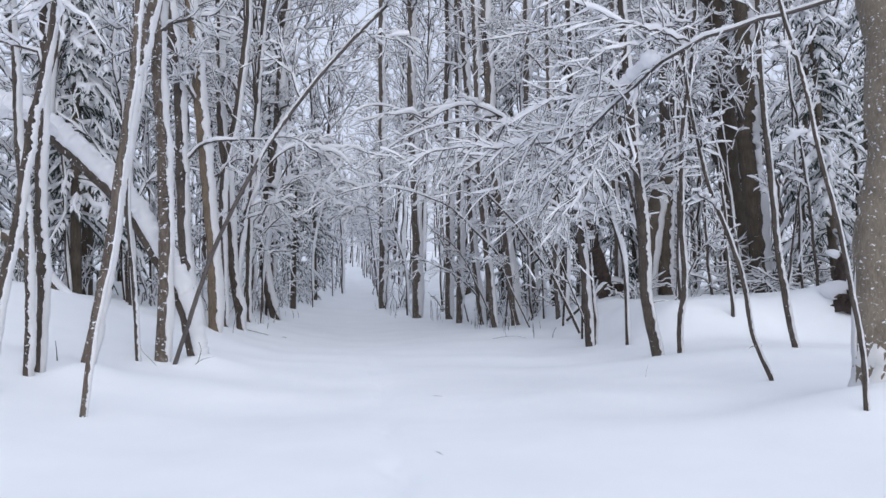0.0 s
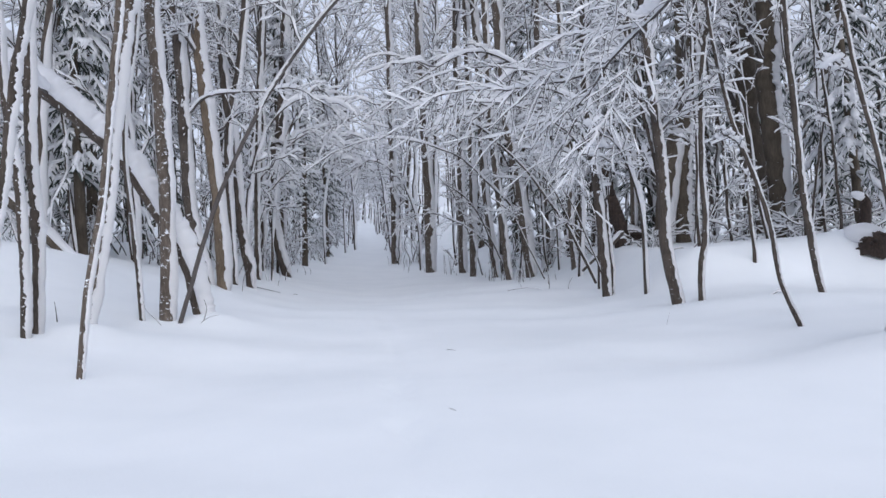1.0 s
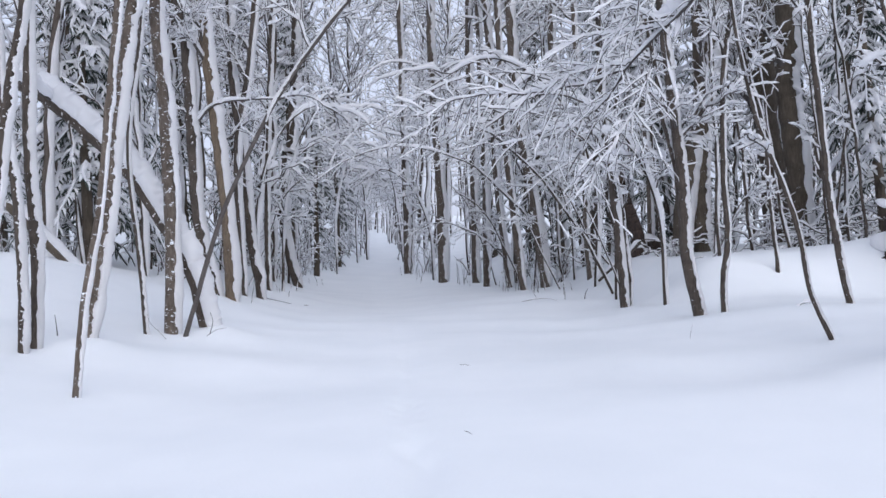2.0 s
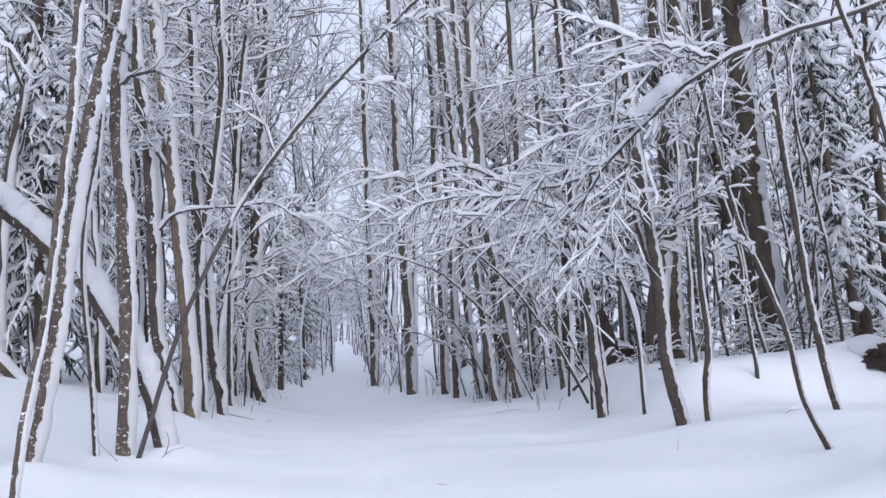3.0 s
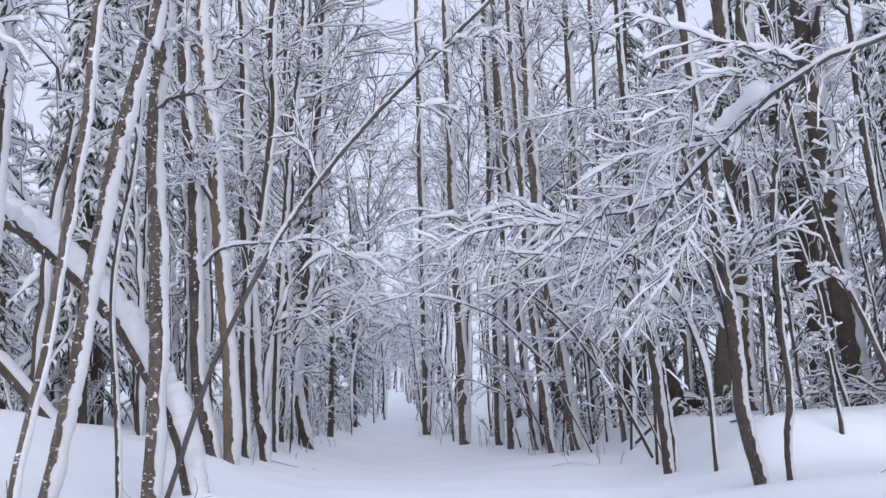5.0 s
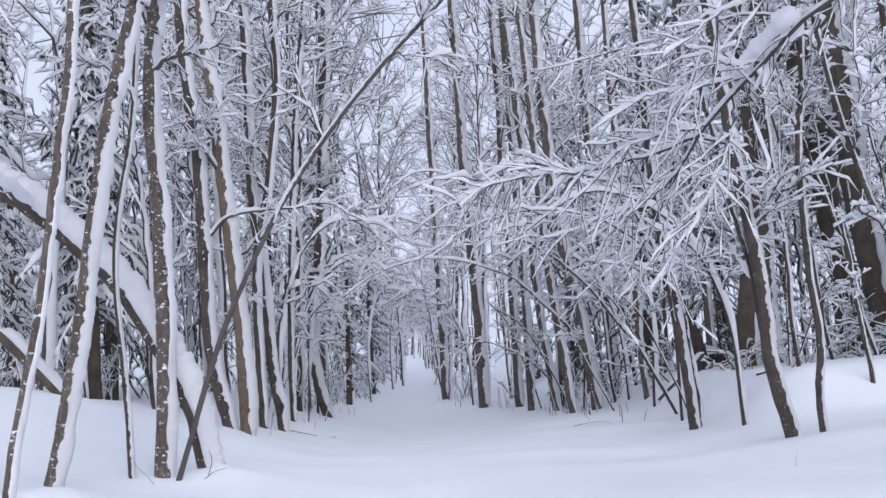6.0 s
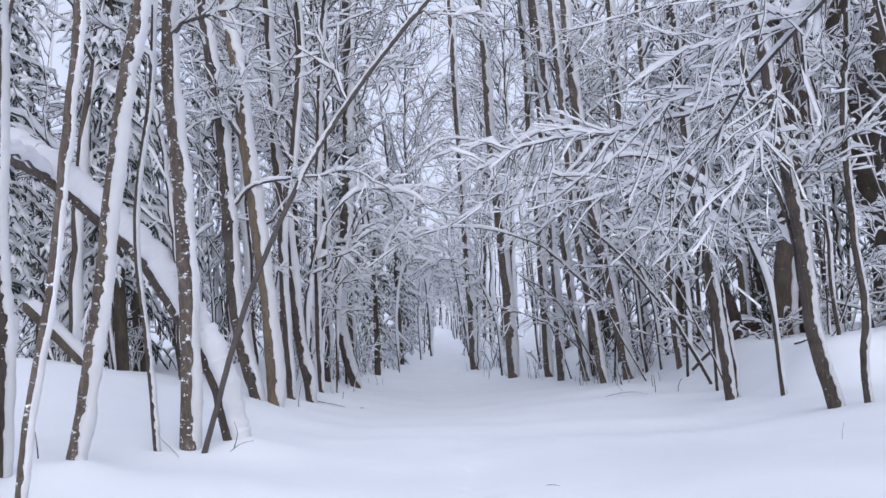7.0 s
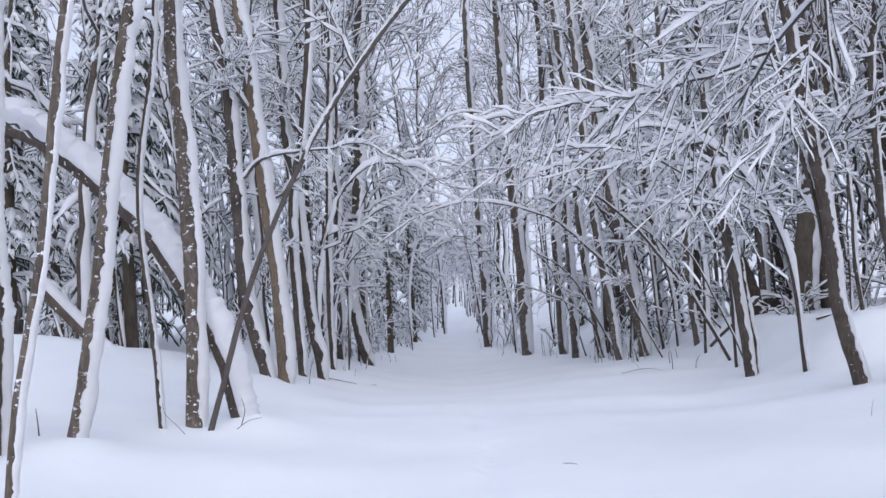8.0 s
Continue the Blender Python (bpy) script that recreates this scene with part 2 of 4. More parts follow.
def height(x, y):
    """The height of the snow at places of the plan."""
    x, y = np.asarray(x, float), np.asarray(y, float)
    mid = np.interp(y, (0, 36, 44, 50, 60, 110), (1.3, 0.87, 0.75, 0.85, 1.4, 1.5))
    far = ease((y - 36) / 16)
    wl, wr = 1.55 - 0.7 * far, 3.5 - 2.7 * far
    left = (0.75 + 0.85 * ease((y - 11) / 11)) * ease((mid - wl - x) / 8.0)
    shelf = (0.95 * ease((x - 6.7) / 2.0) + 0.12 * ease((x - 9) / 3)) * ease((y - 19.7) / 2.6) * (1 - 0.5 * ease((y - 29) / 8)) + 0.3 * ease((x - 7.5) / 2.5) * ease((y - 25) / 6) * (1 - 0.6 * ease((y - 32) / 6))
    right = 0.32 * ease((x - mid - wr) / 5.0) + shelf
    z = left + right - 0.16 * np.exp(-(((x - mid - 0.2) / 1.7) ** 2)) * ease((y - 14) / 20)
    z = z + 0.031 * (np.clip(y - 40, -9, 110) + np.sqrt(np.clip(y - 40, -9, 110) ** 2 + 16) - 1.0)
    z = z + 0.42 * np.exp(-(((x - 13.2) / 1.5) ** 2) - ((y - 22.3) / 1.4) ** 2) + 0.32 * np.exp(-(((x + 7.2) / 3.0) ** 2) - ((y - 21.5) / 3.0) ** 2) + 0.28 * np.exp(-(((x + 3.4) / 1.0) ** 2) - ((y - 23.8) / 1.6) ** 2)
    z = z + 0.34 * np.exp(-(((x - 6.5) / 1.5) ** 2) - ((y - 9.9) / 1.5) ** 2) + 0.24 * np.exp(-(((x - 5.5) / 1.8) ** 2) - ((y - 8.3) / 1.8) ** 2)
    z = z + 0.16 * np.exp(-(((x + 2.25) / 0.45) ** 2) - ((y - 16.9) / 0.6) ** 2) + 0.1 * np.exp(-(((x + 3.6) / 0.35) ** 2) - ((y - 14.1) / 0.5) ** 2)
    rough = 0.35 + 0.65 * ease(np.abs(x - mid) / 4.0)
    for k, phase, h in WAVES:
        z = z + h * rough * np.sin(k[0] * x + k[1] * y + phase)
    trail = 0.42 + 0.06 * np.sin(0.5 * y) + 0.02 * y
    worn = np.exp(-(((x - trail) / 0.16) ** 2)) * (0.6 + 0.4 * np.sin(1.9 * y + 1.5 * np.sin(0.7 * y)))
    tread = 1 + 0.5 * np.sin(9.5 * y + 4 * np.sin(1.3 * y)) * np.sin(16 * (x - trail))
    return z - 0.075 * worn * tread * ease((24 - y) / 12)


def ground_sheet():
    xs = np.r_[-900, -500, -260, -140, np.arange(-90, -14, 2.0), np.arange(-14, -0.8, 0.3), np.arange(-0.8, 2.0, 0.08), np.arange(2.0, 18, 0.3), np.arange(18, 92, 2.0), 140, 260, 500, 900]
    ys = np.r_[-900, -400, -150, -60, -30, np.arange(-14, -2, 1.0), np.arange(-2, 3, 0.3), np.arange(3, 16, 0.12), np.arange(16, 30, 0.3), np.arange(30, 60, 0.5), np.arange(60, 172, 3.0), 220, 300, 500, 900]
    X, Y = np.meshgrid(xs, ys, indexing="ij")
    V = np.stack([X, Y, height(X, Y)], -1).reshape(-1, 3)
    i = (np.arange(len(xs) - 1)[:, None] * len(ys) + np.arange(len(ys) - 1)[None]).ravel()
    Q = np.stack([i, i + len(ys), i + len(ys) + 1, i + 1], -1)
    ob = new("ground", mesh_of("ground", V, Q, GROUND_SNOW))
    return tagged(ob, "deep smooth untrodden snow over a sunken woodland lane", "ground", kind="structure")


ground_sheet()


# ---- trees ----
def thing(name, base, label, category, group=""):
    ob = new(name)
    ob.empty_display_size = 0.3
    ob.location = base
    return tagged(ob, label, category, group)


def clumps(P, count, low, high):
    """Rounded loads of snow that sit along the lines P (K, N, 3)."""
    at, tg = along(P[rng.integers(0, len(P), count)], 0.15 + 0.8 * rng.random(count))
    s = np.array([-1, -0.8, -0.25, 0.35, 0.85, 1])[None, :, None]
    size = (low + (high - low) * rng.random(count) ** 2) * (1 - 0.75 * tg[:, 2] ** 2)
    C = at[:, None] + tg[:, None] * ((1.2 + 0.9 * rng.random(count)) * size)[:, None, None] * s + np.array([0, 0, 0.45]) * size[:, None, None]
    C[:, :, 2] -= 0.25 * size[:, None] * s[:, :, 0] ** 2
    fat = np.array([0.06, 0.62, 1.0, 0.95, 0.55, 0.05])[None] * size[:, None] * (0.75 + 0.5 * rng.random((count, 6)))
    T = tangents(C)
    flat = unit(np.cross(T, np.array([0.01, 0, 1.0])))
    return rings(C, np.cross(flat, T), flat, 0.62 * fat, 0.85 * fat, 6)


def crown_parts(root, P1, P2, P3, k2, k3, r, snow=1.0, sides=6):
    """Each limb with its twigs is a branch of the tree, with the snow that lies on it."""
    for k in range(len(P1)):
        A, B, C = P1[k : k + 1], P2[k2 == k], P3[k3 == k]
        rA, rB, rC = taper(1, 8, r, 0.009), taper(len(B), 6, 0.010, 0.005), taper(len(C), 4, 0.006, 0.003)
        wood = tagged(part("branch", [tubes(A, rA, sides), tubes(B, rB, 3)] + ([tubes(C, rC, 3)] if sides > 4 else []), TWIG, root), kind="stuff")
        cap = part("snow", [snow_on(A, rA, 0.085 * snow, sides, 0.1, 1, 0.9), snow_on(B, rB, 0.055 * snow, 4 if sides > 4 else 3, 0.0, 1, 0.6), snow_on(C, rC, 0.042 * snow, 4 if sides > 4 else 3, 0.0, 1, 0.6), clumps(A, 4 if sides > 4 else 2, 0.025, 0.085)], TREE_SNOW, wood)
        tagged(cap, kind="stuff")


def snow_flecks(P, R, count):
    """Small ragged pats of snow that stuck to a trunk's bark, most of them low down and on the weather side."""
    u = np.clip(rng.random(count) ** (3.0 if R[0] > 0.2 else 1.3) * 0.75 + 0.03 + 0.012 * np.sin(40 * rng.random(count)), 0.02, 0.9)
    x = u * (len(P) - 1)
    i = x.astype(int)
    at = P[i] + (P[i + 1] - P[i]) * (x - i)[:, None]
    T = unit(P[i + 1] - P[i])
    turn = radians(-95) + rng.normal(size=count) * 1.2
    out = np.stack([np.cos(turn), np.sin(turn), 0 * turn], -1)
    out = unit(out - (out * T).sum(-1, keepdims=True) * T)
    side = np.cross(T, out)
    way = unit(side * np.where(rng.random(count) < 0.65, 1.0, 0.3)[:, None] + T * (0.9 * rng.normal(size=count))[:, None])
    size = np.minimum(R[i] * (0.1 + 0.45 * rng.random(count) ** 2), (0.006 + 0.022 * rng.random(count) ** 2) * (1.0 if R[0] > 0.2 else 1.9))
    s = np.array([-1, -0.6, 0.1, 0.7, 1])
    L = at[:, None] + out[:, None] * (R[i] * 0.98)[:, None, None] + way[:, None] * size[:, None, None] * s[None, :, None]
    # bend each pat round the trunk
    L = L - out[:, None] * ((size[:, None] * s[None]) ** 2 / (2 * R[i])[:, None])[..., None] * 0.8
    fat = np.array([0.05, 0.8, 1.0, 0.7, 0.05])[None] * (0.35 + 1.1 * rng.random((count, 5))) * size[:, None]
    A = np.repeat(out[:, None], 5, 1)
    return rings(L, A, np.repeat(np.cross(out, way)[:, None], 5, 1), fat * 0.28, fat * 0.42, 5)


def stem(name, label, category, points, r0, r1, coat=1.0, limbs=5, low=0.42, length=2.0, bark=None, twigs=60, rise=0.5, droop=0.25, extra=(), snow=1.0, flare=0.12, flecks=0, coat_from=0.0, lee=0.0):
    """A single tree that follows a few points from its foot up, with its snow, limbs and twigs. extra: branches of its own as (points, radius, snow, twigs)."""
    p = np.array(points, float)
    base = np.array([p[0, 0], p[0, 1], float(height(p[0, 0], p[0, 1]))])
    p[0, 2] = base[2]
    root = thing(name, base, label, category)
    foot = p[0] - (p[1] - p[0]) * 0.35 / max(p[1, 2] - p[0, 2], 0.35)
    N = 64
    P = curve(np.vstack([foot, p]) - base, N)
    h = np.clip(P[:, 2], 0, None)
    R = r0 + (r1 - r0) * np.linspace(0, 1, N)
    R = R * (1 + flare * np.exp(-h / 0.22)) * (0.94 + 0.12 * smooth_noise(1, N, 3)[0])
    R[-6:] *= np.linspace(1, 0.25, 6)
    wave = np.stack([smooth_noise(1, N, 9)[0] - 0.5, smooth_noise(1, N, 9)[0] - 0.5, 0 * h], -1) * (0.05 + 0.4 * r0) + rng.normal(size=P.shape) * (r0 * 0.06)
    wave *= np.clip(h / 0.6, 0, 1)[:, None]
    P = P + wave
    trunk = part("trunk", [tubes(P[None], R[None], 12)], bark or BARK, root)
    if coat > 0:
        n = 400 if p[0, 1] < 17 else 240
        F = curve(np.vstack([foot, p]) - base, n) + np.stack([np.interp(np.linspace(0, 1, n), np.linspace(0, 1, N), w) for w in wave.T], -1)
        FR = np.linspace(r0, r1, n) * 1.03
        if coat <= 0.2:
            F, FR = F + np.array([-0.5, 0, 0.5]) * r0, 0.65 * FR
        # a trunk whose weather side is turned away from the lane shows its bark along one side
        F, FR = F + np.array([0.75, 0.35, 0]) * (lee * r0), FR * (1 - 0.4 * lee)
        k = int(coat_from * n)
        F, FR, n = F[k:], FR[k:], n - k
        bites = 0.62 + 0.3 * smooth_noise(1, n, 40)[0] if coat > 2 else 0.45 + 0.4 * smooth_noise(1, n, 24)[0] + 0.45 * (smooth_noise(1, n, 9)[0] - 0.4) + 0.2 * (smooth_noise(1, n, 3)[0] - 0.5)
        thick = coat * np.clip(1.7 * FR, 0.05, 0.2 if coat < 2 else 1.0) * (1 if coat > 0.2 else 1.7) * bites
        gaps, step = (-4.0, 2) if coat > 2 else (-0.7, 9) if coat > 0.2 else (0.02, 9)
        part("snow", [snow_on(F[None], FR[None], thick[None], 9, gaps, step, 0.03 if coat > 2 else 0.22, 0.0 if coat > 2 else 0.55 + 0.7 * lee)], TREE_SNOW, trunk, "wind-blown snow on one side" if coat > 0.2 else "patches of snow")
    if r0 > 0.2 and coat == 0 and p[0, 1] < 12:
        # snow driven against the foot of the stout trunk
        z = np.linspace(-0.15, 2.1, 40)
        lump = 0.5 + 0.9 * smooth_noise(1, 40, 3)[0]
        rest = np.linspace(1, 0.05, 40) * lump
        way = np.array([-0.975, 0.22, 0.0])
        C = np.stack([np.interp(z, P[:, 2], P[:, 0]), np.interp(z, P[:, 2], P[:, 1]), z], -1) + way * (0.92 * r0)
        side = np.broadcast_to(np.array([0.22, 0.975, 0.0]), C.shape)
        part("snow", [rings(C[None], np.broadcast_to(way, C.shape)[None], side[None], (0.008 + 0.035 * rest)[None], (0.02 + 0.07 * rest)[None], 9)], TREE_SNOW, trunk, "snow plastered against the foot")
        # and a ragged collar of it round the base
        z = np.linspace(-0.3, 0.42, 10)
        C = np.stack([np.interp(z, P[:, 2], P[:, 0]), np.interp(z, P[:, 2], P[:, 1]), z], -1)
        V, Q = tubes(C[None], (r0 * (0.97 + 0.5 * np.clip((0.42 - z) / 0.72, 0, 1) ** 2))[None], 28)
        V[:, :2] += (V[:, :2] - C[0, :2]) * (0.2 * rng.random((len(V), 1)) - 0.1)
        V[:, 2] += 0.05 * rng.normal(size=len(V))
        part("snow", [(V, Q)], TREE_SNOW, trunk, "ragged snow collar round the foot")
    flecks = flecks or (75 if p[0, 1] < 24 and p[0, 0] < 0 and 0.05 < r0 < 0.14 else 0)
    if flecks:
        tagged(part("stuck_snow", [snow_flecks(P, R, flecks)], TREE_SNOW, trunk, "ragged flecks of snow stuck to the bark"), kind="stuff")
    if limbs:
        crown_parts(root, *crown(P, R, limbs, low, length, rise, droop, int(1.45 * twigs)), 0.5 * max(r1, 0.03), snow)
    for pts, r, thick, tw in extra:
        Q = curve(np.array(pts, float) - base, 22)[None]
        Q[0, 1:-1] += rng.normal(size=(20, 3)) * 0.012
        wood = part("branch", [tubes(Q, taper(1, 22, r, 0.3 * r), 8)], TWIG, root)
        part("snow", [snow_on(Q, taper(1, 22, r, 0.3 * r), 1.1 * thick, 8, 0.0, 3, 0.25), clumps(Q, 4, 0.03, 0.03 + 0.7 * thick)], TREE_SNOW, wood)
        if tw:
            n = int(1.6 * tw)
            L = 0.2 + 0.65 * rng.random(n)
            T2 = shoots(np.repeat(Q, n, 0), np.arange(n), 0.15 + 0.83 * rng.random(n), L, 0.45 + 0.75 * rng.random(n), 0.15 * rng.normal(size=n), 0.15 + 0.2 * rng.random(n), 6)
            pick = rng.integers(0, n, n)
            T3 = shoots(T2, pick, 0.3 + 0.6 * rng.random(n), L[pick] * 0.5, 0.5 + 0.4 * rng.random(n), 0.1 * rng.normal(size=n), 0.15 * np.ones(n), 4)
            fine = part("twig_spray", [tubes(T2, taper(n, 6, 0.007, 0.003), 4), tubes(T3, taper(n, 4, 0.004, 0.002), 3)], TWIG, wood)
            cap = part("spray_snow", [snow_on(T2, taper(n, 6, 0.007, 0.003), 0.34 * thick + 0.016, 6, 0.0, 1, 0.5), snow_on(T3, taper(n, 4, 0.004, 0.002), 0.24 * thick + 0.014, 5, -0.1, 1, 0.5)], TREE_SNOW, wood)
            tagged(fine, kind="stuff"), tagged(cap, kind="stuff")
    return root

# ---- the trees that line the lane ----
HANGING = [
    ([(6.45, 10.25, 5.25), (5.54, 10.5, 4.99), (5.11, 10.7, 4.9), (4.48, 11, 4.7), (4.13, 11.5, 4.44), (3.94, 12.5, 4.2), (3.81, 13, 4.01), (3.73, 13.8, 3.7), (3.57, 14.5, 3.2), (3.29, 15, 2.59)], 0.028, 0.052, 30),
    ([(4.48, 11, 4.71), (4.09, 11, 4.82), (3.67, 11, 4.93), (3.2, 11.2, 5.17), (2.77, 11.4, 5.42)], 0.016, 0.061, 9),
    ([(4.42, 11.1, 4.67), (4.17, 11.2, 4.8), (3.76, 11.3, 4.73), (3.31, 11.5, 4.65)], 0.013, 0.054, 9),
    ([(4.12, 12, 4.37), (3.78, 12, 4.35), (3.53, 12.2, 4.57), (3.26, 12.4, 4.78)], 0.013, 0.061, 9),
    ([(3.81, 13, 4.01), (3.44, 13, 3.95), (3.13, 13.2, 3.94), (2.84, 13.4, 3.83)], 0.013, 0.054, 12),
]
HANGING_LOW = [
    ([(3.78, 13.2, 3.95), (3.12, 13.5, 3.79), (2.62, 14, 3.79), (1.84, 14.5, 3.84), (0.99, 15, 3.63)], 0.018, 0.058, 31),
    ([(3.94, 12.5, 4.2), (3.84, 12.4, 3.76), (3.52, 12.3, 3.14), (3.19, 12.2, 2.61)], 0.012, 0.048, 12),
    ([(3.77, 13.8, 3.74), (3.43, 14.2, 3.47), (2.75, 14.8, 3.26), (2.17, 15.4, 3.15)], 0.012, 0.054, 16),
    ([(4.02, 12.2, 4.29), (3.64, 12.4, 4.29), (3.21, 12.6, 4.28), (2.76, 12.8, 4.23)], 0.012, 0.054, 14),
    ([(3.61, 14.5, 3.27), (3.72, 14.5, 2.95), (3.63, 14.6, 2.52)], 0.01, 0.068, 6),
    ([(4.22, 11.35, 4.53), (4.1, 11.65, 4.5), (4.02, 12.0, 4.42), (3.96, 12.35, 4.28)], 0.012, 0.26, 2),
]
SIDE_BRANCH = [
    ([(-3.81, 23.5, 4.82), (-3.63, 23.5, 4.95), (-3.31, 23.4, 5.25), (-2.69, 23.2, 5.33), (-1.9, 23, 5.31), (-1.11, 22.8, 5.35), (-0.34, 22.6, 4.88)], 0.035, 0.12, 22),
    ([(-3.78, 23.5, 4.92), (-4.08, 23.4, 5.11), (-4.26, 23.3, 5.23), (-4.43, 23.2, 5.61)], 0.03, 0.1, 3),
]
ARCH_TIP = [([(-5.0, 16.8, 4.25), (-5.0, 15.6, 4.3), (-5.02, 14.6, 4.2), (-5.3, 13.3, 3.89)], 0.03, 0.19, 6)]
LANE_BRANCH = [
    ([(6.1, 22.7, 3.6), (5.2, 22.8, 4.5), (3.9, 23, 5.0), (2.4, 23.4, 4.9), (0.9, 24, 4.2)], 0.025, 0.07, 30),
    ([(6.05, 22.7, 4.6), (5.2, 23.2, 5.6), (3.8, 24, 6.1), (2.2, 25, 5.9), (0.6, 26, 5.0)], 0.025, 0.07, 30),
]
TOP_LEFT = [([(-3.5, 11.8, 5.15), (-3.1, 10.4, 4.8), (-2.75, 9.0, 4.44), (-2.9, 8.6, 4.3), (-3.3, 8.2, 4.15)], 0.022, 0.2, 8)]
HIGH_BRANCH = [([(7.28, 17.7, 7.1), (6.68, 18.6, 7.55), (5.4, 19.4, 7.48), (4.2, 19.8, 7.3), (3.08, 20, 7.13)], 0.024, 0.045, 26)]
BOW_LOW = [
    ([(6.25, 32.9, 2.47), (4.88, 31.5, 3.57), (3.62, 30, 4.38), (2.15, 29, 4.75), (0.94, 28, 4.71), (-0.18, 27, 4.26), (-1.09, 26.5, 3.63)], 0.035, 0.07, 40),
    ([(6.09, 32.9, 3.83), (4.96, 31.5, 5.25), (3.38, 30.5, 5.8), (1.92, 30, 5.94), (0.5, 29.5, 5.64), (-0.53, 29, 5.08)], 0.035, 0.07, 40),
]
BOW_HIGH = [([(5.3, 33, 5.2), (3.95, 32, 6.5), (2.81, 31.5, 7.58), (1.31, 31, 7.88), (0.2, 30.5, 7.25)], 0.035, 0.07, 40)]
BOW_FAR = [([(6.1, 38.6, 1.2), (5.19, 37, 1.9), (4.03, 36, 2.5), (2.89, 35, 2.68), (1.8, 34, 2.19)], 0.03, 0.07, 40)]
stem("alder_tree", "slender grey-brown alder stem coated with wind-blown snow", "tree", [(-4.21, 13.6, 0.36), (-4.18, 13.6, 1.36), (-4.2, 13.6, 2.31), (-4.21, 13.6, 3.43), (-4.2, 13.6, 4.87), (-4.2, 13.6, 6.35), (-4.19, 13.6, 11)], 0.072, 0.050, 0.95, lee=0.3, limbs=7, low=0.45, twigs=80)
stem("alder_tree", "slender grey-brown alder stem coated with wind-blown snow", "tree", [(-4.25, 13.3, 0.59), (-4.27, 13.3, 1.66), (-4.27, 13.3, 2.46), (-4.42, 13.3, 3.57), (-4.5, 13.3, 4.85), (-4.57, 13.3, 5.65), (-4.71, 13.3, 9)], 0.062, 0.037, 0.8, limbs=7, low=0.45, twigs=80)
stem("alder_tree", "slender grey-brown alder stem coated with wind-blown snow", "tree", [(-4.24, 11.8, 0.19), (-4.1, 11.8, 1.49), (-3.95, 11.8, 2.52), (-3.77, 11.8, 3.56), (-3.54, 11.8, 4.95), (-3.16, 11.8, 9)], 0.061, 0.036, 0.95, lee=0.25, limbs=7, low=0.45, twigs=80, extra=TOP_LEFT)
stem("leaning_tree", "leaning grey-brown alder, one side plastered with snow", "tree", [(-2.9, 11, 0.64), (-2.79, 11, 1.01), (-2.65, 11, 1.89), (-2.54, 11, 2.97), (-2.41, 11, 4.09), (-2.34, 11, 5.25), (-2.1, 11, 10)], 0.034, 0.039, 1.0, lee=0.45, limbs=6, low=0.5, twigs=80, bark=BARK_FLECKED)
stem("leaning_tree", "leaning grey-brown alder, one side plastered with snow", "tree", [(-3.72, 14.3, 0.52), (-3.49, 14.3, 1.74), (-3.28, 14.3, 3.21), (-3.07, 14.3, 4.82), (-2.78, 14.3, 6.24), (-2.65, 14.3, 6.72), (-2.02, 14.3, 12)], 0.087, 0.061, 1.05, lee=0.3, limbs=6, low=0.5, twigs=80, bark=BARK_FLECKED)
stem("sapling", "thin bare sapling lined with snow, standing in a drift", "sapling", [(-3.37, 16.2, 0.4), (-3.5, 16.2, 1.76), (-3.61, 16.2, 3.13), (-3.55, 16.2, 4), (-3.37, 16.2, 5.15), (-3.28, 16.2, 6.51), (-3.02, 16.2, 11.09)], 0.039, 0.031, 0.7, limbs=8, low=0.4, length=1.3, twigs=90)
stem("alder_tree", "straight brown alder trunk flecked with snow beside the lane", "tree", [(-3.03, 16.5, 0.28), (-3.05, 16.5, 2.09), (-3.09, 16.5, 3.86), (-3.16, 16.5, 5.41), (-3.15, 16.5, 6.62), (-3.11, 16.5, 7.57), (-3.03, 16.5, 14)], 0.108, 0.081, 0.9, lee=0.55, limbs=9, low=0.42, twigs=110, bark=BARK_FLECKED, flecks=110)
stem("bent_tree", "tree bent into an arch under a thick load of snow", "tree", [(-2.55, 17, 0.31), (-2.87, 17, 1.43), (-3.28, 17, 2.21), (-3.69, 17, 2.94), (-4.45, 17, 3.7), (-5.25, 17, 4.41), (-6.13, 17, 4.76), (-6.91, 17, 4.68)], 0.111, 0.102, 2.3, limbs=0, extra=ARCH_TIP)
stem("leaning_pole", "slim dark stem leaning diagonally across the lane", "sapling", [(-2.77, 16.3, 0.22), (-2.37, 16.3, 1.63), (-1.85, 16.3, 2.91), (-0.96, 16.3, 4.49), (0.24, 16.3, 6.04), (1.62, 16.3, 7.45), (2.66, 16.3, 8.53)], 0.040, 0.029, 0.35, bark=TWIG, coat_from=0.4, limbs=7, low=0.5, length=1.5, twigs=70)
stem("alder_tree", "brown alder with a snowy side branch over the bank", "tree", [(-3.4, 23.5, 0.73), (-3.73, 23.5, 2.35), (-3.85, 23.5, 4.32), (-4.1, 23.5, 7.3), (-4.29, 23.5, 9.52), (-4.35, 23.5, 10.52), (-4.54, 23.5, 14.96)], 0.133, 0.100, 0.95, lee=0.3, limbs=9, low=0.4, twigs=110, extra=SIDE_BRANCH)
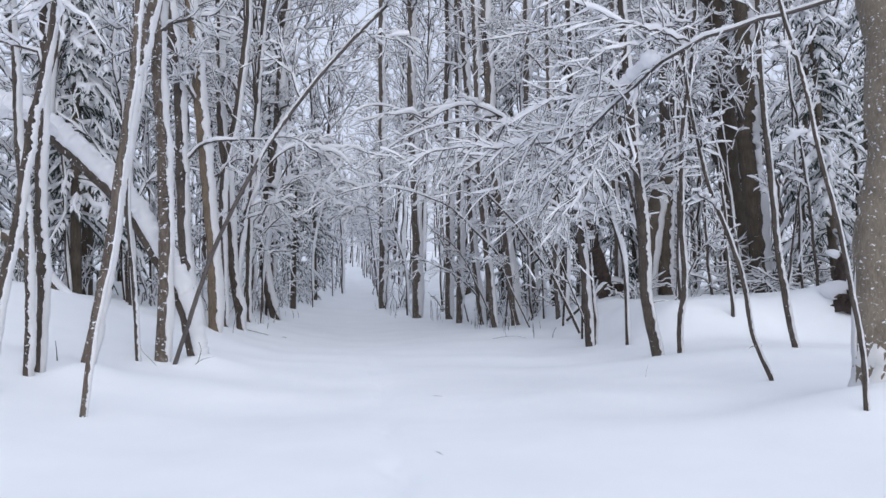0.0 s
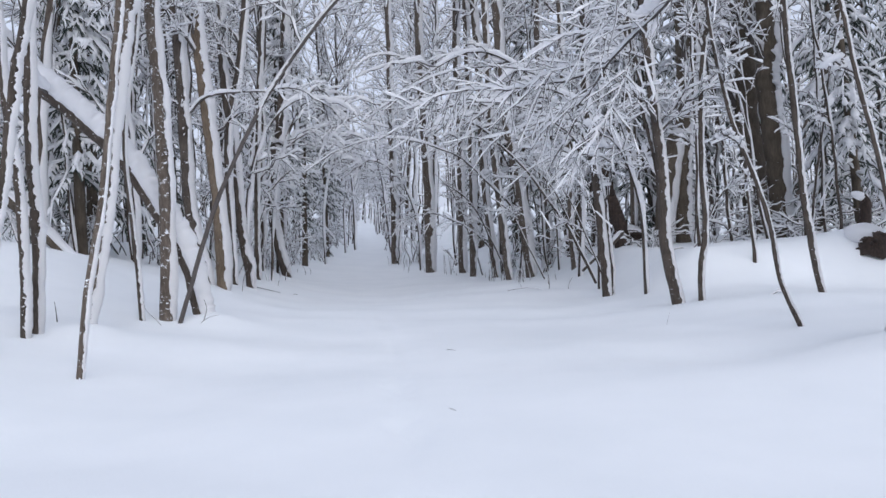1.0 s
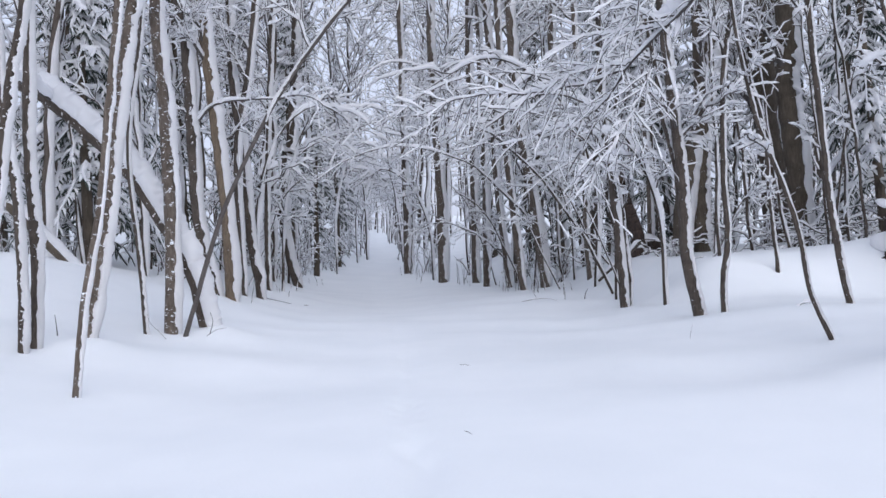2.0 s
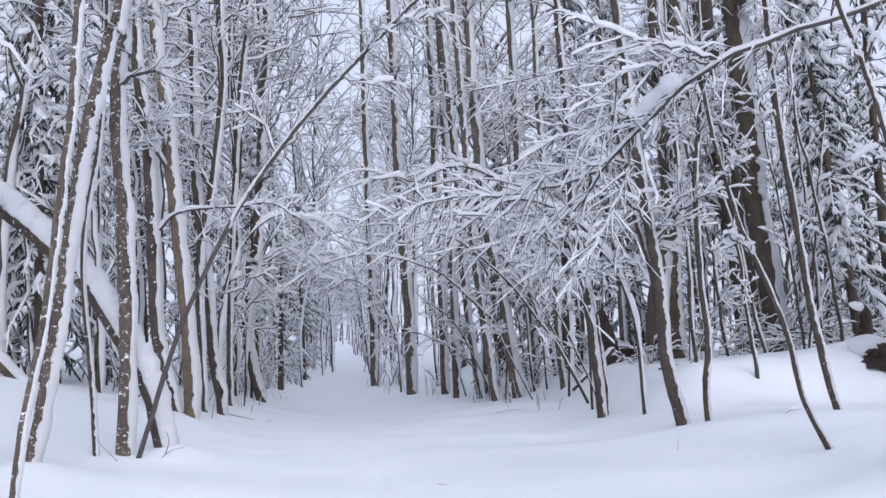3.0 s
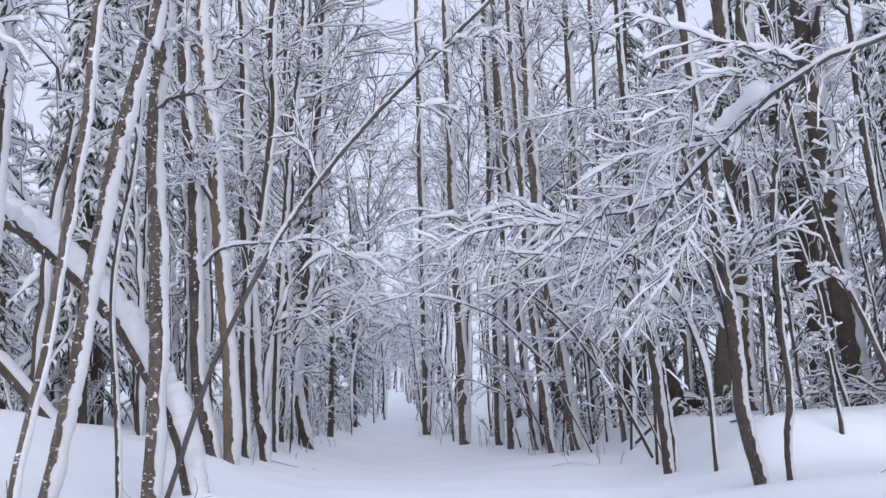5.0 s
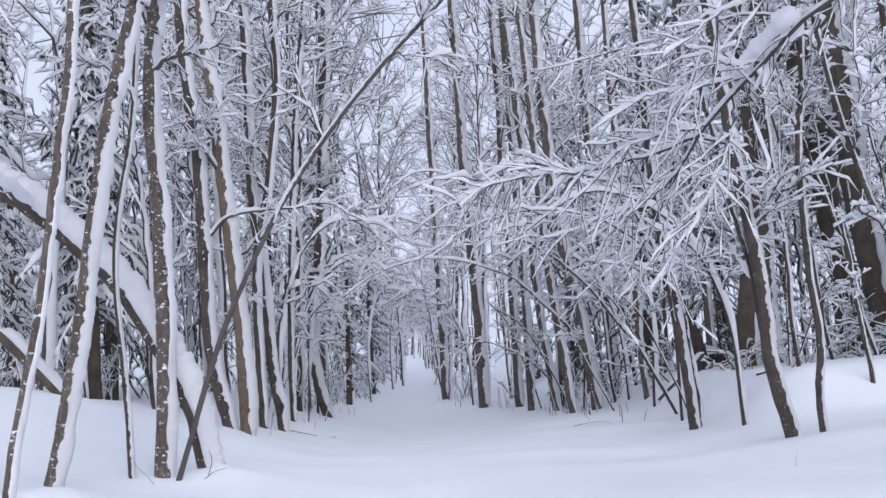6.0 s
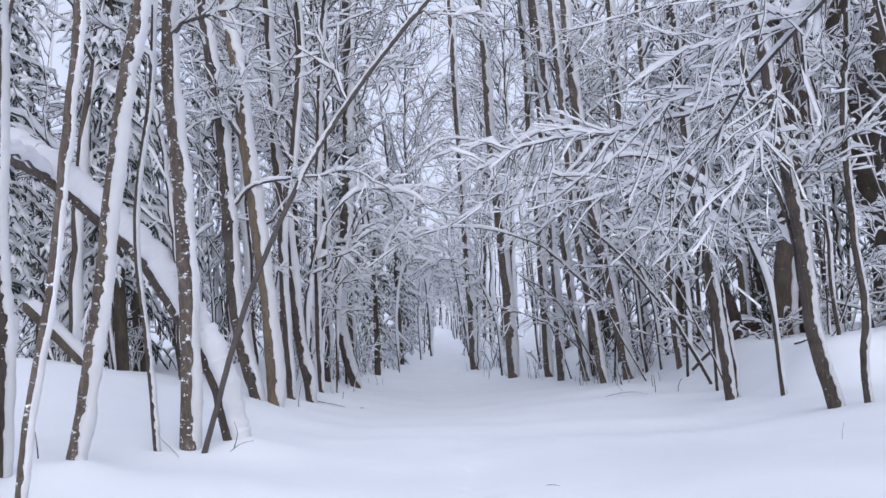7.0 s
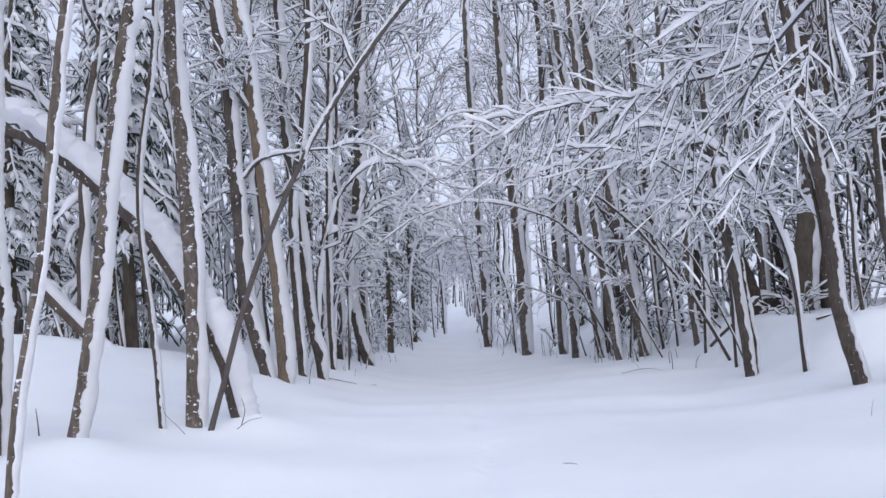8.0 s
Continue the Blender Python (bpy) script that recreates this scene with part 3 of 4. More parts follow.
stem("alder_tree", "broad brown trunk splitting into a slim snowy top", "tree", [(-3.03, 23.6, 0.8), (-3.11, 23.6, 2.33), (-3.26, 23.6, 4.31), (-3.53, 23.6, 7.04), (-3.78, 23.6, 9.13), (-3.9, 23.6, 10.56), (-4.17, 23.6, 15.01)], 0.161, 0.087, 1, bark=BARK_OCHRE, limbs=11, low=0.26, length=2.3, twigs=100)
stem("alder_tree", "snow-lined trunk with a curved foot on the bank", "tree", [(-2.77, 27.5, 0.48), (-3.07, 27.5, 2.3), (-3.15, 27.5, 4.33), (-3.4, 27.5, 6.41), (-3.53, 27.5, 9.51), (-3.61, 27.5, 12.19), (-3.71, 27.5, 17.08)], 0.126, 0.095, 0.8, limbs=11, low=0.26, length=2.3, twigs=100)
stem("alder_tree", "slim dark trunk paired with its neighbour on the bank", "tree", [(-3.2, 27, 0.53), (-3.25, 27, 2.45), (-3.23, 27, 4.74), (-2.89, 27, 7.09), (-2.67, 27, 9.83), (-2.67, 27, 11.98), (-2.55, 27, 16.81)], 0.101, 0.085, 0.8, limbs=11, low=0.26, length=2.3, twigs=100)
stem("sapling", "thin bare sapling lined with snow, standing in a drift", "sapling", [(-2.79, 30, 0.57), (-2.8, 30, 2.53), (-2.69, 30, 5.11), (-2.57, 30, 7.75), (-2.36, 30, 10.46), (-2.13, 30, 13.24), (-1.9, 30, 18.4)], 0.078, 0.069, 0.8, limbs=8, low=0.4, length=1.3, twigs=90)
stem("leaning_tree", "white snow-caked trunk with a swept foot by the lane", "tree", [(-2.44, 38, 0.34), (-2.8, 38, 1.92), (-2.97, 38, 3.24), (-2.82, 38, 5.45), (-2.51, 38, 7.69), (-1.67, 38, 22.64)], 0.179, 0.134, 1.6, limbs=11, low=0.26, length=2.3, twigs=100)
stem("leaning_tree", "dark brown stem leaning over the drift towards the lane", "tree", [(6.58, 18.1, 0.09), (6.34, 18.1, 1.28), (6.31, 18.1, 2.19), (6.25, 18.1, 3.12), (6.06, 18.1, 4.81), (5.92, 18.1, 6.86), (5.67, 18.1, 12.09)], 0.114, 0.055, 0.4, limbs=9, low=0.3, length=1.8, twigs=120)
stem("sapling", "dark thin sapling beside a leaning stem, dusted with snow", "sapling", [(6.6, 18.3, 0.36), (6.38, 18.3, 1.79), (6.22, 18.3, 3.15), (5.95, 18.3, 4.53), (5.77, 18.3, 5.83), (5.67, 18.3, 7)], 0.055, 0.035, 0.4, limbs=7, low=0.3, length=1.3, twigs=80)
stem("sapling", "thin wavy dark sapling rising from smooth snow", "sapling", [(6.91, 17.7, 0.16), (6.89, 17.7, 0.86), (7.01, 17.7, 1.75), (6.95, 17.7, 2.95), (7, 17.7, 4.8), (7.27, 17.7, 6.92), (7.49, 17.7, 11.88)], 0.058, 0.034, 0.35, limbs=9, low=0.3, length=1.2, twigs=100, extra=HIGH_BRANCH)
stem("sapling", "thin bowed sapling with a kinked foot in snow", "sapling", [(6.5, 13, 0.14), (6.2, 13, 0.93), (5.97, 13, 1.91), (5.56, 13, 3.06), (5.3, 13, 4.24), (5.13, 13, 5.28), (5.05, 13, 6)], 0.037, 0.020, 0.4, limbs=6, low=0.35, length=1.1, twigs=50)
stem("sapling", "short thin bare shoot on the snow mound", "sapling", [(9.53, 21, 0.8), (9.48, 21, 1.52), (9.4, 21, 2.37), (9.35, 21, 3.48), (9.27, 21, 4.48)], 0.047, 0.029, 0.5, limbs=3, low=0.4, length=0.8, twigs=16)
stem("sapling", "dark slender sapling leaning beside the snow mound", "sapling", [(8.89, 16.8, 0.4), (8.64, 16.8, 1.7), (8.49, 16.8, 2.8), (8.38, 16.8, 4.46), (8.26, 16.8, 6.36), (8.08, 16.8, 11.4)], 0.063, 0.042, 0.6, limbs=8, low=0.35, length=1.3, twigs=90)
stem("mature_tree", "thick brown trunk rising behind the snow mound", "tree", [(9.77, 28, 1.18), (10, 28, 3.05), (10.26, 28, 4.42), (10.66, 28, 6.58), (11.81, 28, 18)], 0.275, 0.210, 0.75, limbs=8, low=0.3, bark=BARK_BIG, length=2.6, twigs=90)
stem("mature_tree", "thick dark trunk standing behind the snow mound", "tree", [(10.5, 28, 1.24), (10.49, 28, 3.59), (10.59, 28, 6.33), (10.55, 28, 9.08), (10.61, 28, 18)], 0.245, 0.185, 0.65, limbs=9, low=0.25, bark=BARK_BIG, length=2.8, twigs=130)
stem("mature_tree", "thick brown mossy trunk standing behind the snow mound", "tree", [(13.22, 29, 1.32), (13.07, 29, 4.63), (12.98, 29, 7.49), (12.67, 29, 11.33), (12.45, 29, 18)], 0.379, 0.325, 0.0, limbs=9, low=0.25, bark=BARK_BIG, length=2.8, twigs=130)
stem("mature_tree", "thick dark trunk with a wide strip of snow", "tree", [(13.24, 27, 1.51), (13.05, 27, 3.54), (12.85, 27, 6.21), (12.7, 27, 8.89), (12.38, 27, 18)], 0.302, 0.269, 1.1, limbs=9, low=0.25, bark=BARK_BIG, length=2.8, twigs=130)
stem("mature_tree", "stout grey-brown trunk by the lane with a hanging snowy branch", "tree", [(6.46, 10.2, 0.27), (6.53, 10.2, 2.33), (6.59, 10.2, 4.39), (6.76, 10.2, 14)], 0.279, 0.254, 0.0, limbs=0, bark=BARK_GREY, flare=0.1, flecks=240, extra=HANGING + HANGING_LOW)
stem("sapling", "thin bent sapling in front of a stout trunk", "sapling", [(5.38, 8.75, 0.33), (5.31, 8.75, 1.06), (5.2, 8.75, 1.75), (4.95, 8.75, 2.8), (4.81, 8.75, 3.49), (4.52, 8.75, 4.54), (4.39, 8.75, 5.5)], 0.027, 0.016, 0.5, limbs=4, low=0.5, length=0.6, twigs=24)
stem("leaning_tree", "brown twin-stemmed small tree at the edge of the lane", "tree", [(6.45, 22.7, 0.36), (6.32, 22.7, 1.94), (6.16, 22.7, 3.52), (6.04, 22.7, 4.85), (6.02, 22.7, 6.62), (5.84, 22.7, 14.53)], 0.103, 0.058, 0.7, limbs=10, low=0.28, twigs=130, extra=LANE_BRANCH)
stem("sapling", "snow-plastered sapling beside a brown stem", "sapling", [(6.63, 22.9, 0.57), (6.55, 22.9, 1.94), (6.36, 22.9, 3.26), (6.42, 22.9, 4.88), (6.77, 22.9, 6.65), (6.79, 22.9, 7)], 0.058, 0.045, 1.0, limbs=8, low=0.28, twigs=100)
stem("snag", "dark broken trunk leaning among the trees", "dead tree", [(8.67, 28.5, 1.29), (8.53, 28.5, 2.21), (8.28, 28.5, 2.97), (8.03, 28.5, 3.91)], 0.246, 0.164, 0.2, limbs=0, bark=RUST)
stem("alder_tree", "brown multi-stemmed alder with snow in its forks", "tree", [(6.59, 32.9, 0.16), (6.3, 32.9, 2.28), (6.01, 32.9, 4.23), (5.65, 32.9, 6.8), (5.53, 32.9, 10.24), (5.11, 32.9, 19.94)], 0.182, 0.115, 1.2, bark=BARK_LIT, limbs=11, low=0.26, length=2.3, twigs=100, extra=BOW_LOW)
stem("alder_tree", "tall straight brown trunk lined with snow", "tree", [(8.03, 36, 0.37), (7.88, 36, 2.32), (7.82, 36, 4.89), (7.67, 36, 9.97), (7.59, 36, 15.7), (7.52, 36, 21.58)], 0.148, 0.105, 1.2, bark=BARK_LIT, limbs=11, low=0.26, length=2.3, twigs=100)
stem("alder_tree", "slim trunk half covered by a strip of snow", "tree", [(6.21, 38.6, -0.08), (6, 38.6, 2.48), (5.76, 38.6, 4.78), (5.62, 38.6, 9.48), (5.33, 38.6, 14.33), (5.11, 38.6, 22.96)], 0.125, 0.102, 1.2, bark=BARK_LIT, limbs=11, low=0.26, length=2.3, twigs=100, extra=BOW_FAR)
stem("mature_tree", "tall brown trunk standing close to the lane", "tree", [(3.99, 44.4, 0.02), (3.98, 44.4, 2.22), (3.93, 44.4, 4.86), (3.71, 44.4, 10.81), (3.55, 44.4, 19.26), (3.46, 44.4, 26.03)], 0.224, 0.132, 1.2, bark=BARK_LIT, limbs=11, low=0.26, length=2.3, twigs=100)
stem("alder_tree", "tall slim alder trunk with snow along one side", "tree", [(2.53, 50, 0.28), (2.54, 50, 2.99), (2.5, 50, 5.97), (2.45, 50, 10.53), (2.33, 50, 29)], 0.164, 0.119, 1.3, bark=BARK_LIT, limbs=11, low=0.26, length=2.3, twigs=100)
stem("alder_tree", "tall slim alder trunk with snow along one side", "tree", [(5.25, 42, 0.77), (5.26, 42, 2.62), (5.22, 42, 5.12), (5.18, 42, 10.24), (5.09, 42, 24.76)], 0.161, 0.112, 1.3, bark=BARK_LIT, limbs=11, low=0.26, length=2.3, twigs=100)
stem("alder_tree", "tall slim alder trunk with snow along one side", "tree", [(5.45, 40, 0.44), (5.48, 40, 2.54), (5.5, 40, 4.92), (5.35, 40, 11.03), (5.24, 40, 23.7)], 0.130, 0.094, 1.4, bark=BARK_LIT, limbs=11, low=0.26, length=2.3, twigs=100)
stem("alder_tree", "tall slim alder trunk with snow along one side", "tree", [(5.82, 33, 0.29), (5.53, 33, 2.31), (5.36, 33, 4.65), (5.15, 33, 8.24), (4.73, 33, 19.99)], 0.106, 0.087, 1.3, bark=BARK_LIT, limbs=11, low=0.26, length=2.3, twigs=100, extra=BOW_HIGH)
stem("alder_tree", "tall slim alder trunk with snow along one side", "tree", [(7.46, 30, 0.57), (7.38, 30, 2.14), (7.37, 30, 4.26), (7.21, 30, 7.53), (7.02, 30, 18.4)], 0.087, 0.069, 1.0, bark=BARK_LIT, limbs=11, low=0.26, length=2.3, twigs=100)
stem("alder_tree", "tall slim alder trunk with snow along one side", "tree", [(9.55, 30, 1.18), (9.48, 30, 2.77), (9.46, 30, 4.2), (9.42, 30, 7.48), (9.34, 30, 18.4)], 0.095, 0.069, 1.2, bark=BARK_LIT, limbs=11, low=0.26, length=2.3, twigs=100)
stem("leaning_pole", "thin bare stem slanting out of the snow", "sapling", [(7.1, 26, 0.26), (6.7, 26, 1.13), (6.22, 26, 2.05), (4.94, 26, 3.76), (4.07, 26, 4.55)], 0.045, 0.030, 0.6, limbs=3, low=0.4, length=0.9, twigs=20)

for x, y, lean, tall, r in ((6.9, 24.2, -1.6, 3.4, 0.024), (7.9, 28.8, -2.3, 4.2, 0.03), (6.6, 30.6, -1.7, 3.1, 0.026), (7.3, 34.0, 1.9, 4.4, 0.03), (6.4, 36.2, -2.4, 4.0, 0.034), (5.9, 40.2, -1.8, 4.6, 0.034), (8.7, 23.6, 1.5, 3.2, 0.022), (-4.6, 25.2, 1.3, 3.4, 0.024), (-3.6, 31.5, 1.7, 4.2, 0.03)):
    stem("leaning_pole", "thin bowed stem slanting between upright trees", "sapling", [(x, y, 0), (x + 0.3 * lean, y, 0.42 * tall), (x + 0.68 * lean, y - 0.2, 0.8 * tall), (x + 1.15 * lean, y - 0.4, tall)], r, 0.5 * r, 0.7, limbs=4, low=0.35, length=1.0, twigs=34)

# ---- the woods behind: young trees, arched saplings and spruces ----
def woody(root, P1, P2, P3, k2, k3, r, snow, lite):
    """Branches and twigs of a forest tree: each limb by itself, or for far trees all in one mesh."""
    if not lite:
        return crown_parts(root, P1, P2, P3, k2, k3, r, 1.15 * snow, 4)
    k, n2, n3 = len(P1), len(P2), len(P3)
    r2, r3 = taper(n2, 6, 0.010, 0.005), taper(n3, 4, 0.006, 0.003)
    wood = tagged(part("crown", [tubes(P1, taper(k, 8, r, 0.014), 4), tubes(P2, taper(n2, 6, 0.016, 0.008), 3)], TWIG, root), kind="stuff")
    tagged(part("snow", [snow_on(P1, taper(k, 8, r, 0.012), 0.12 * snow, 4), snow_on(P2, r2, 0.095 * snow, 3, 0.1), snow_on(P3, r3, 0.07 * snow, 3, 0.05)], TREE_SNOW, wood), kind="stuff")


def young_tree(tall, lean, limbs, twigs, r, snow=1.0, lite=0):
    root = thing("young_tree", np.zeros(3), "slim young forest tree, its trunk and twigs loaded with snow", "tree", "young trees of the wood")
    P = curve([(0, 0, -0.4), (0.02 * tall * lean, 0, 0.3 * tall), (0.07 * tall * lean, 0.02 * tall, 0.65 * tall), (0.05 * tall * lean, 0, tall)], 26)
    P += rng.normal(size=P.shape) * 0.03
    R = np.linspace(r, 0.25 * r, 26)
    trunk = part("trunk", [tubes(P[None], R[None], 7)], BARK, root)
    part("snow", [snow_on(P[None], R[None], ((4.0 if lite else 2.0) * R)[None], 6, -0.5 if lite else 0.05, 2)], TREE_SNOW, trunk)
    woody(root, *crown(P, R, limbs, 0.2, 0.25 * tall, 0.4, 0.3, twigs, 0.48 - 0.15 * lite), r * 0.3, snow, lite)
    return root


def arched_sapling(side, reach, tall, limbs, twigs, snow=1.0, lite=0):
    """A sapling bowed over the lane by its snow."""
    root = thing("arched_sapling", np.zeros(3), "sapling bowed over the lane under a load of snow", "sapling", "saplings arching over the lane")
    P = curve([(0, 0, -0.3), (0.05 * side, 0, 0.45 * tall), (0.22 * reach * side, 0.1, 0.82 * tall), (0.6 * reach * side, 0.2, tall), (reach * side, 0.1, 0.86 * tall)], 22)
    R = np.linspace(0.055, 0.012, 22)
    trunk = part("trunk", [tubes(P[None], R[None], 6)], BARK, root)
    part("snow", [snow_on(P[None], R[None], 0.11 * snow + 0 * R[None], 6, 0.0)], TREE_SNOW, trunk)
    woody(root, *crown(P, R, limbs, 0.3, 1.8, 0.25, 0.45, twigs, 0.85 - 0.4 * lite, (0.25 * side, 0, -0.1)), 0.02, snow, lite)
    return root


def tall_tree(tall, limbs, twigs, r, low=0.3, reach=0.25, fine=1.0):
    """A tall bare crown seen against the sky."""
    root = thing("tall_tree", np.zeros(3), "tall bare tree with a fine snowy crown", "tree", "tall trees of the wood")
    P = curve([(0, 0, -0.4), (0.1, 0, 0.35 * tall), (-0.1, 0.1, 0.7 * tall), (0.1, 0, tall)], 24)
    P += rng.normal(size=P.shape) * 0.05
    R = np.linspace(r, 0.15 * r, 24)
    trunk = part("trunk", [tubes(P[None], R[None], 8)], BARK, root)
    part("snow", [snow_on(P[None], R[None], (2.0 * R)[None], 6, -0.6, 2)], TREE_SNOW, trunk)
    P1, P2, P3, k2, k3 = crown(P, R, limbs, low, reach * tall, 0.6, 0.1, twigs, fine)
    n2, n3 = len(P2), len(P3)
    wood = part("crown", [tubes(P1, taper(limbs, 8, r * 0.3, 0.016), 4), tubes(P2, taper(n2, 6, 0.018, 0.009), 3), tubes(P3, taper(n3, 4, 0.011, 0.007), 3)], TWIG, root)
    part("snow", [snow_on(P1, taper(limbs, 8, r * 0.3, 0.016), 0.16, 4, 0.05), snow_on(P2, taper(n2, 6, 0.018, 0.009), 0.11, 3, 0.1)], TREE_SNOW, wood)
    for ob in (wood, *wood.children):
        tagged(ob, kind="stuff")
    return root


def spruce(tall, wide, whorls, snow=1.0, fan=9, low=0.04, pillows=0, bare=0.0):
    """A spruce: drooping boughs, each a fan of needle twigs with snow lying on them."""
    root = thing("spruce_tree", np.zeros(3), "dark spruce with drooping boughs under thick snow" if snow > 0.6 else "dark sheltered spruce with thin snow on its boughs", "tree", "spruces of the wood")
    P = curve([(0, 0, -0.3), (0, 0.03, 0.5 * tall), (0.04, 0, tall)], 12)
    part("trunk", [tubes(P[None], np.linspace(0.16, 0.02, 12)[None], 7)], BARK_BIG, root)
    k = np.repeat(np.arange(whorls), 5)
    n = len(k)
    u = low + (0.98 - low) * (k + rng.random(n)) / whorls
    az = rng.random(n) * 6.283
    L = wide * (1.08 - u) ** 0.8 * (0.6 + 0.6 * rng.random(n))
    out = np.stack([np.cos(az), np.sin(az), 0 * az], -1)
    s = np.linspace(0, 1, 5)[None, :, None]
    B = np.array([0, 0, 1.0]) * (u * tall)[:, None, None] + out[:, None] * L[:, None, None] * (s - 0.12 * s**3) + np.array([0, 0, -1.0]) * (L * (0.3 + 0.6 * rng.random(n)))[:, None, None] * s**1.6
    B[:, 1:] += rng.normal(size=(n, 4, 3)) * 0.05
    BR = taper(n, 5, 0.03, 0.012)
    # the lowest boughs are sheltered by those above and catch little snow
    held = snow * (0.12 + 0.88 * ease((u * tall - 0.6 * bare) / max(0.8 * bare, 0.01)))
    # side twigs of the boughs, spread to both sides and hanging at their ends
    pick = np.repeat(np.arange(n), fan)
    m = len(pick)
    v = 0.1 + 0.88 * rng.random(m)
    st, tg = along(B[pick], v)
    side = unit(np.cross(tg, np.array([0, 0, 1.0]))) * np.where(rng.random(m) < 0.5, -1, 1)[:, None]
    way = unit(tg * (0.3 + 0.6 * rng.random(m))[:, None] + side * (0.3 + 0.8 * rng.random(m))[:, None] + np.array([0, 0, -1.0]) * (0.7 * rng.random(m))[:, None])
    length = L[pick] * (0.09 + 0.13 * rng.random(m)) * (1.15 - 0.5 * v) + 0.1
    length = np.minimum(length, 0.19)
    t = np.array([0, 0.5, 1.0])[None, :, None]
    H = st[:, None] + way[:, None] * length[:, None, None] * t + np.array([0, 0, -0.3]) * length[:, None, None] * t**2
    HR = np.array([0.016, 0.026, 0.007])[None] * np.ones((m, 1))
    wood = part("bough_foliage", [tubes(B, BR, 3), tubes(H - np.array([0, 0, 0.03]), HR, 3)], NEEDLE, root)
    part("snow", [snow_on(B, BR, 0.13 * held[:, None], 4, 0.0, 1), snow_on(H, HR, (0.05 + 0.07 * rng.random((m, 1))) * held[pick, None], 3, -0.1, 1)], TREE_SNOW, wood)
    for gen, count, small in ((rng, pillows, 1.0), (np.random.default_rng(11), int(1.6 * pillows), 0.75)):
        if not pillows:
            continue
        # loads of snow on the outer boughs
        at, tg = along(B[gen.choice(np.flatnonzero(u * tall > bare), count)], (0.55 if small == 1 else 0.3) + (0.4 if small == 1 else 0.65) * gen.random(count))
        s = np.array([-1, -0.75, -0.2, 0.4, 0.85, 1])[None, :, None]
        size = small * (0.07 + 0.14 * gen.random(count) ** 1.5) * (1 - 0.75 * tg[:, 2] ** 2)
        C = at[:, None] + tg[:, None] * (1.7 * size)[:, None, None] * s + np.array([0, 0, 0.04])
        fat = np.array([0.1, 0.7, 1.0, 0.95, 0.6, 0.08])[None] * size[:, None] * (0.8 + 0.4 * gen.random((count, 6)))
        T = tangents(C)
        flat = unit(np.cross(T, np.array([0, 0, 1.0])))
        part("snow", [rings(C, np.cross(flat, T), flat, 0.5 * fat, fat, 6)], TREE_SNOW, wood)
    for ob in (wood, *wood.children):
        tagged(ob, kind="stuff")
    return root


def scatter(kinds, spots, scale, turn):
    """Sets out copies of the given trees at spots of the plan."""
    used = set()
    for n, (x, y) in enumerate(spots):
        k = n % len(kinds)
        s = scale[0] + (scale[1] - scale[0]) * rng.random()
        m = Matrix.LocRotScale((x, y, float(height(x, y)) - 0.05), Euler((radians(rng.normal() * 2.5), radians(rng.normal() * 2.5), radians(turn * (2 * rng.random() - 1)))), (s, s, s * (0.92 + 0.2 * rng.random())))
        if k in used:
            copy_thing(kinds[k], m)
        else:
            used.add(k)
            first = kinds[k]
            kinds_m[k] = m
    for k in used:
        kinds[k].matrix_basis = kinds_m[k]
    kinds_m.clear()


kinds_m = {}


def plots(n, xr, yr, gap, keep):
    """Random places at least gap apart for which keep(x, y) holds."""
    out = []
    for _ in range(n * 40):
        x, y = rng.uniform(*xr), rng.uniform(*yr)
        if keep(x, y) and all((x - a) ** 2 + (y - b) ** 2 > gap * gap for a, b in out):
            out.append((x, y))
        if len(out) == n:
            break
    return sorted(out, key=lambda s: s[1])


def lane_left(y):
    return float(np.interp(y, (20, 38, 43, 48, 57, 75, 110), (-2.4, -2.5, -1.9, -1.0, 0.3, 0.7, 0.9)))


def lane_right(y):
    return float(np.interp(y, (28, 38, 44, 48, 57, 75, 110), (6.2, 6.2, 4.1, 2.6, 2.3, 2.5, 2.4)))


def in_view(x, y):
    return -0.62 * y - 3 < x < 0.74 * y + 3


left_wood = lambda x, y: x < lane_left(y) - 1.0 and in_view(x, y) and (y > 27 or x < -5.0)
right_wood = lambda x, y: x > lane_right(y) + 2.2 and in_view(x, y) and (y > 31 or x > 11)

young = [young_tree(t, l, n, tw, r) for t, l, n, tw, r in ((11, 1, 14, 68, 0.075), (13, -1, 15, 74, 0.085), (9, 1.5, 13, 62, 0.055), (14, 0.5, 15, 74, 0.095), (10, -1.5, 14, 66, 0.065), (8, 0.4, 12, 58, 0.045))]
scatter(young, plots(28, (-24, -2), (19, 46), 1.3, left_wood) + plots(26, (4, 36), (25, 48), 1.5, right_wood), (0.95, 1.5), 28)
distant = [young_tree(t, l, n, tw, r, 1.6, 1) for t, l, n, tw, r in ((12, 1, 14, 46, 0.08), (14, -1, 14, 48, 0.09), (16, 0.6, 15, 50, 0.1), (10, -1.3, 13, 44, 0.06))]
scatter(distant, plots(16, (-30, -3), (46, 80), 2.0, lambda x, y: left_wood(x + 3.5, y)) + plots(18, (6, 44), (48, 80), 2.0, lambda x, y: right_wood(x - 3.0, y)), (1.1, 1.7), 28)

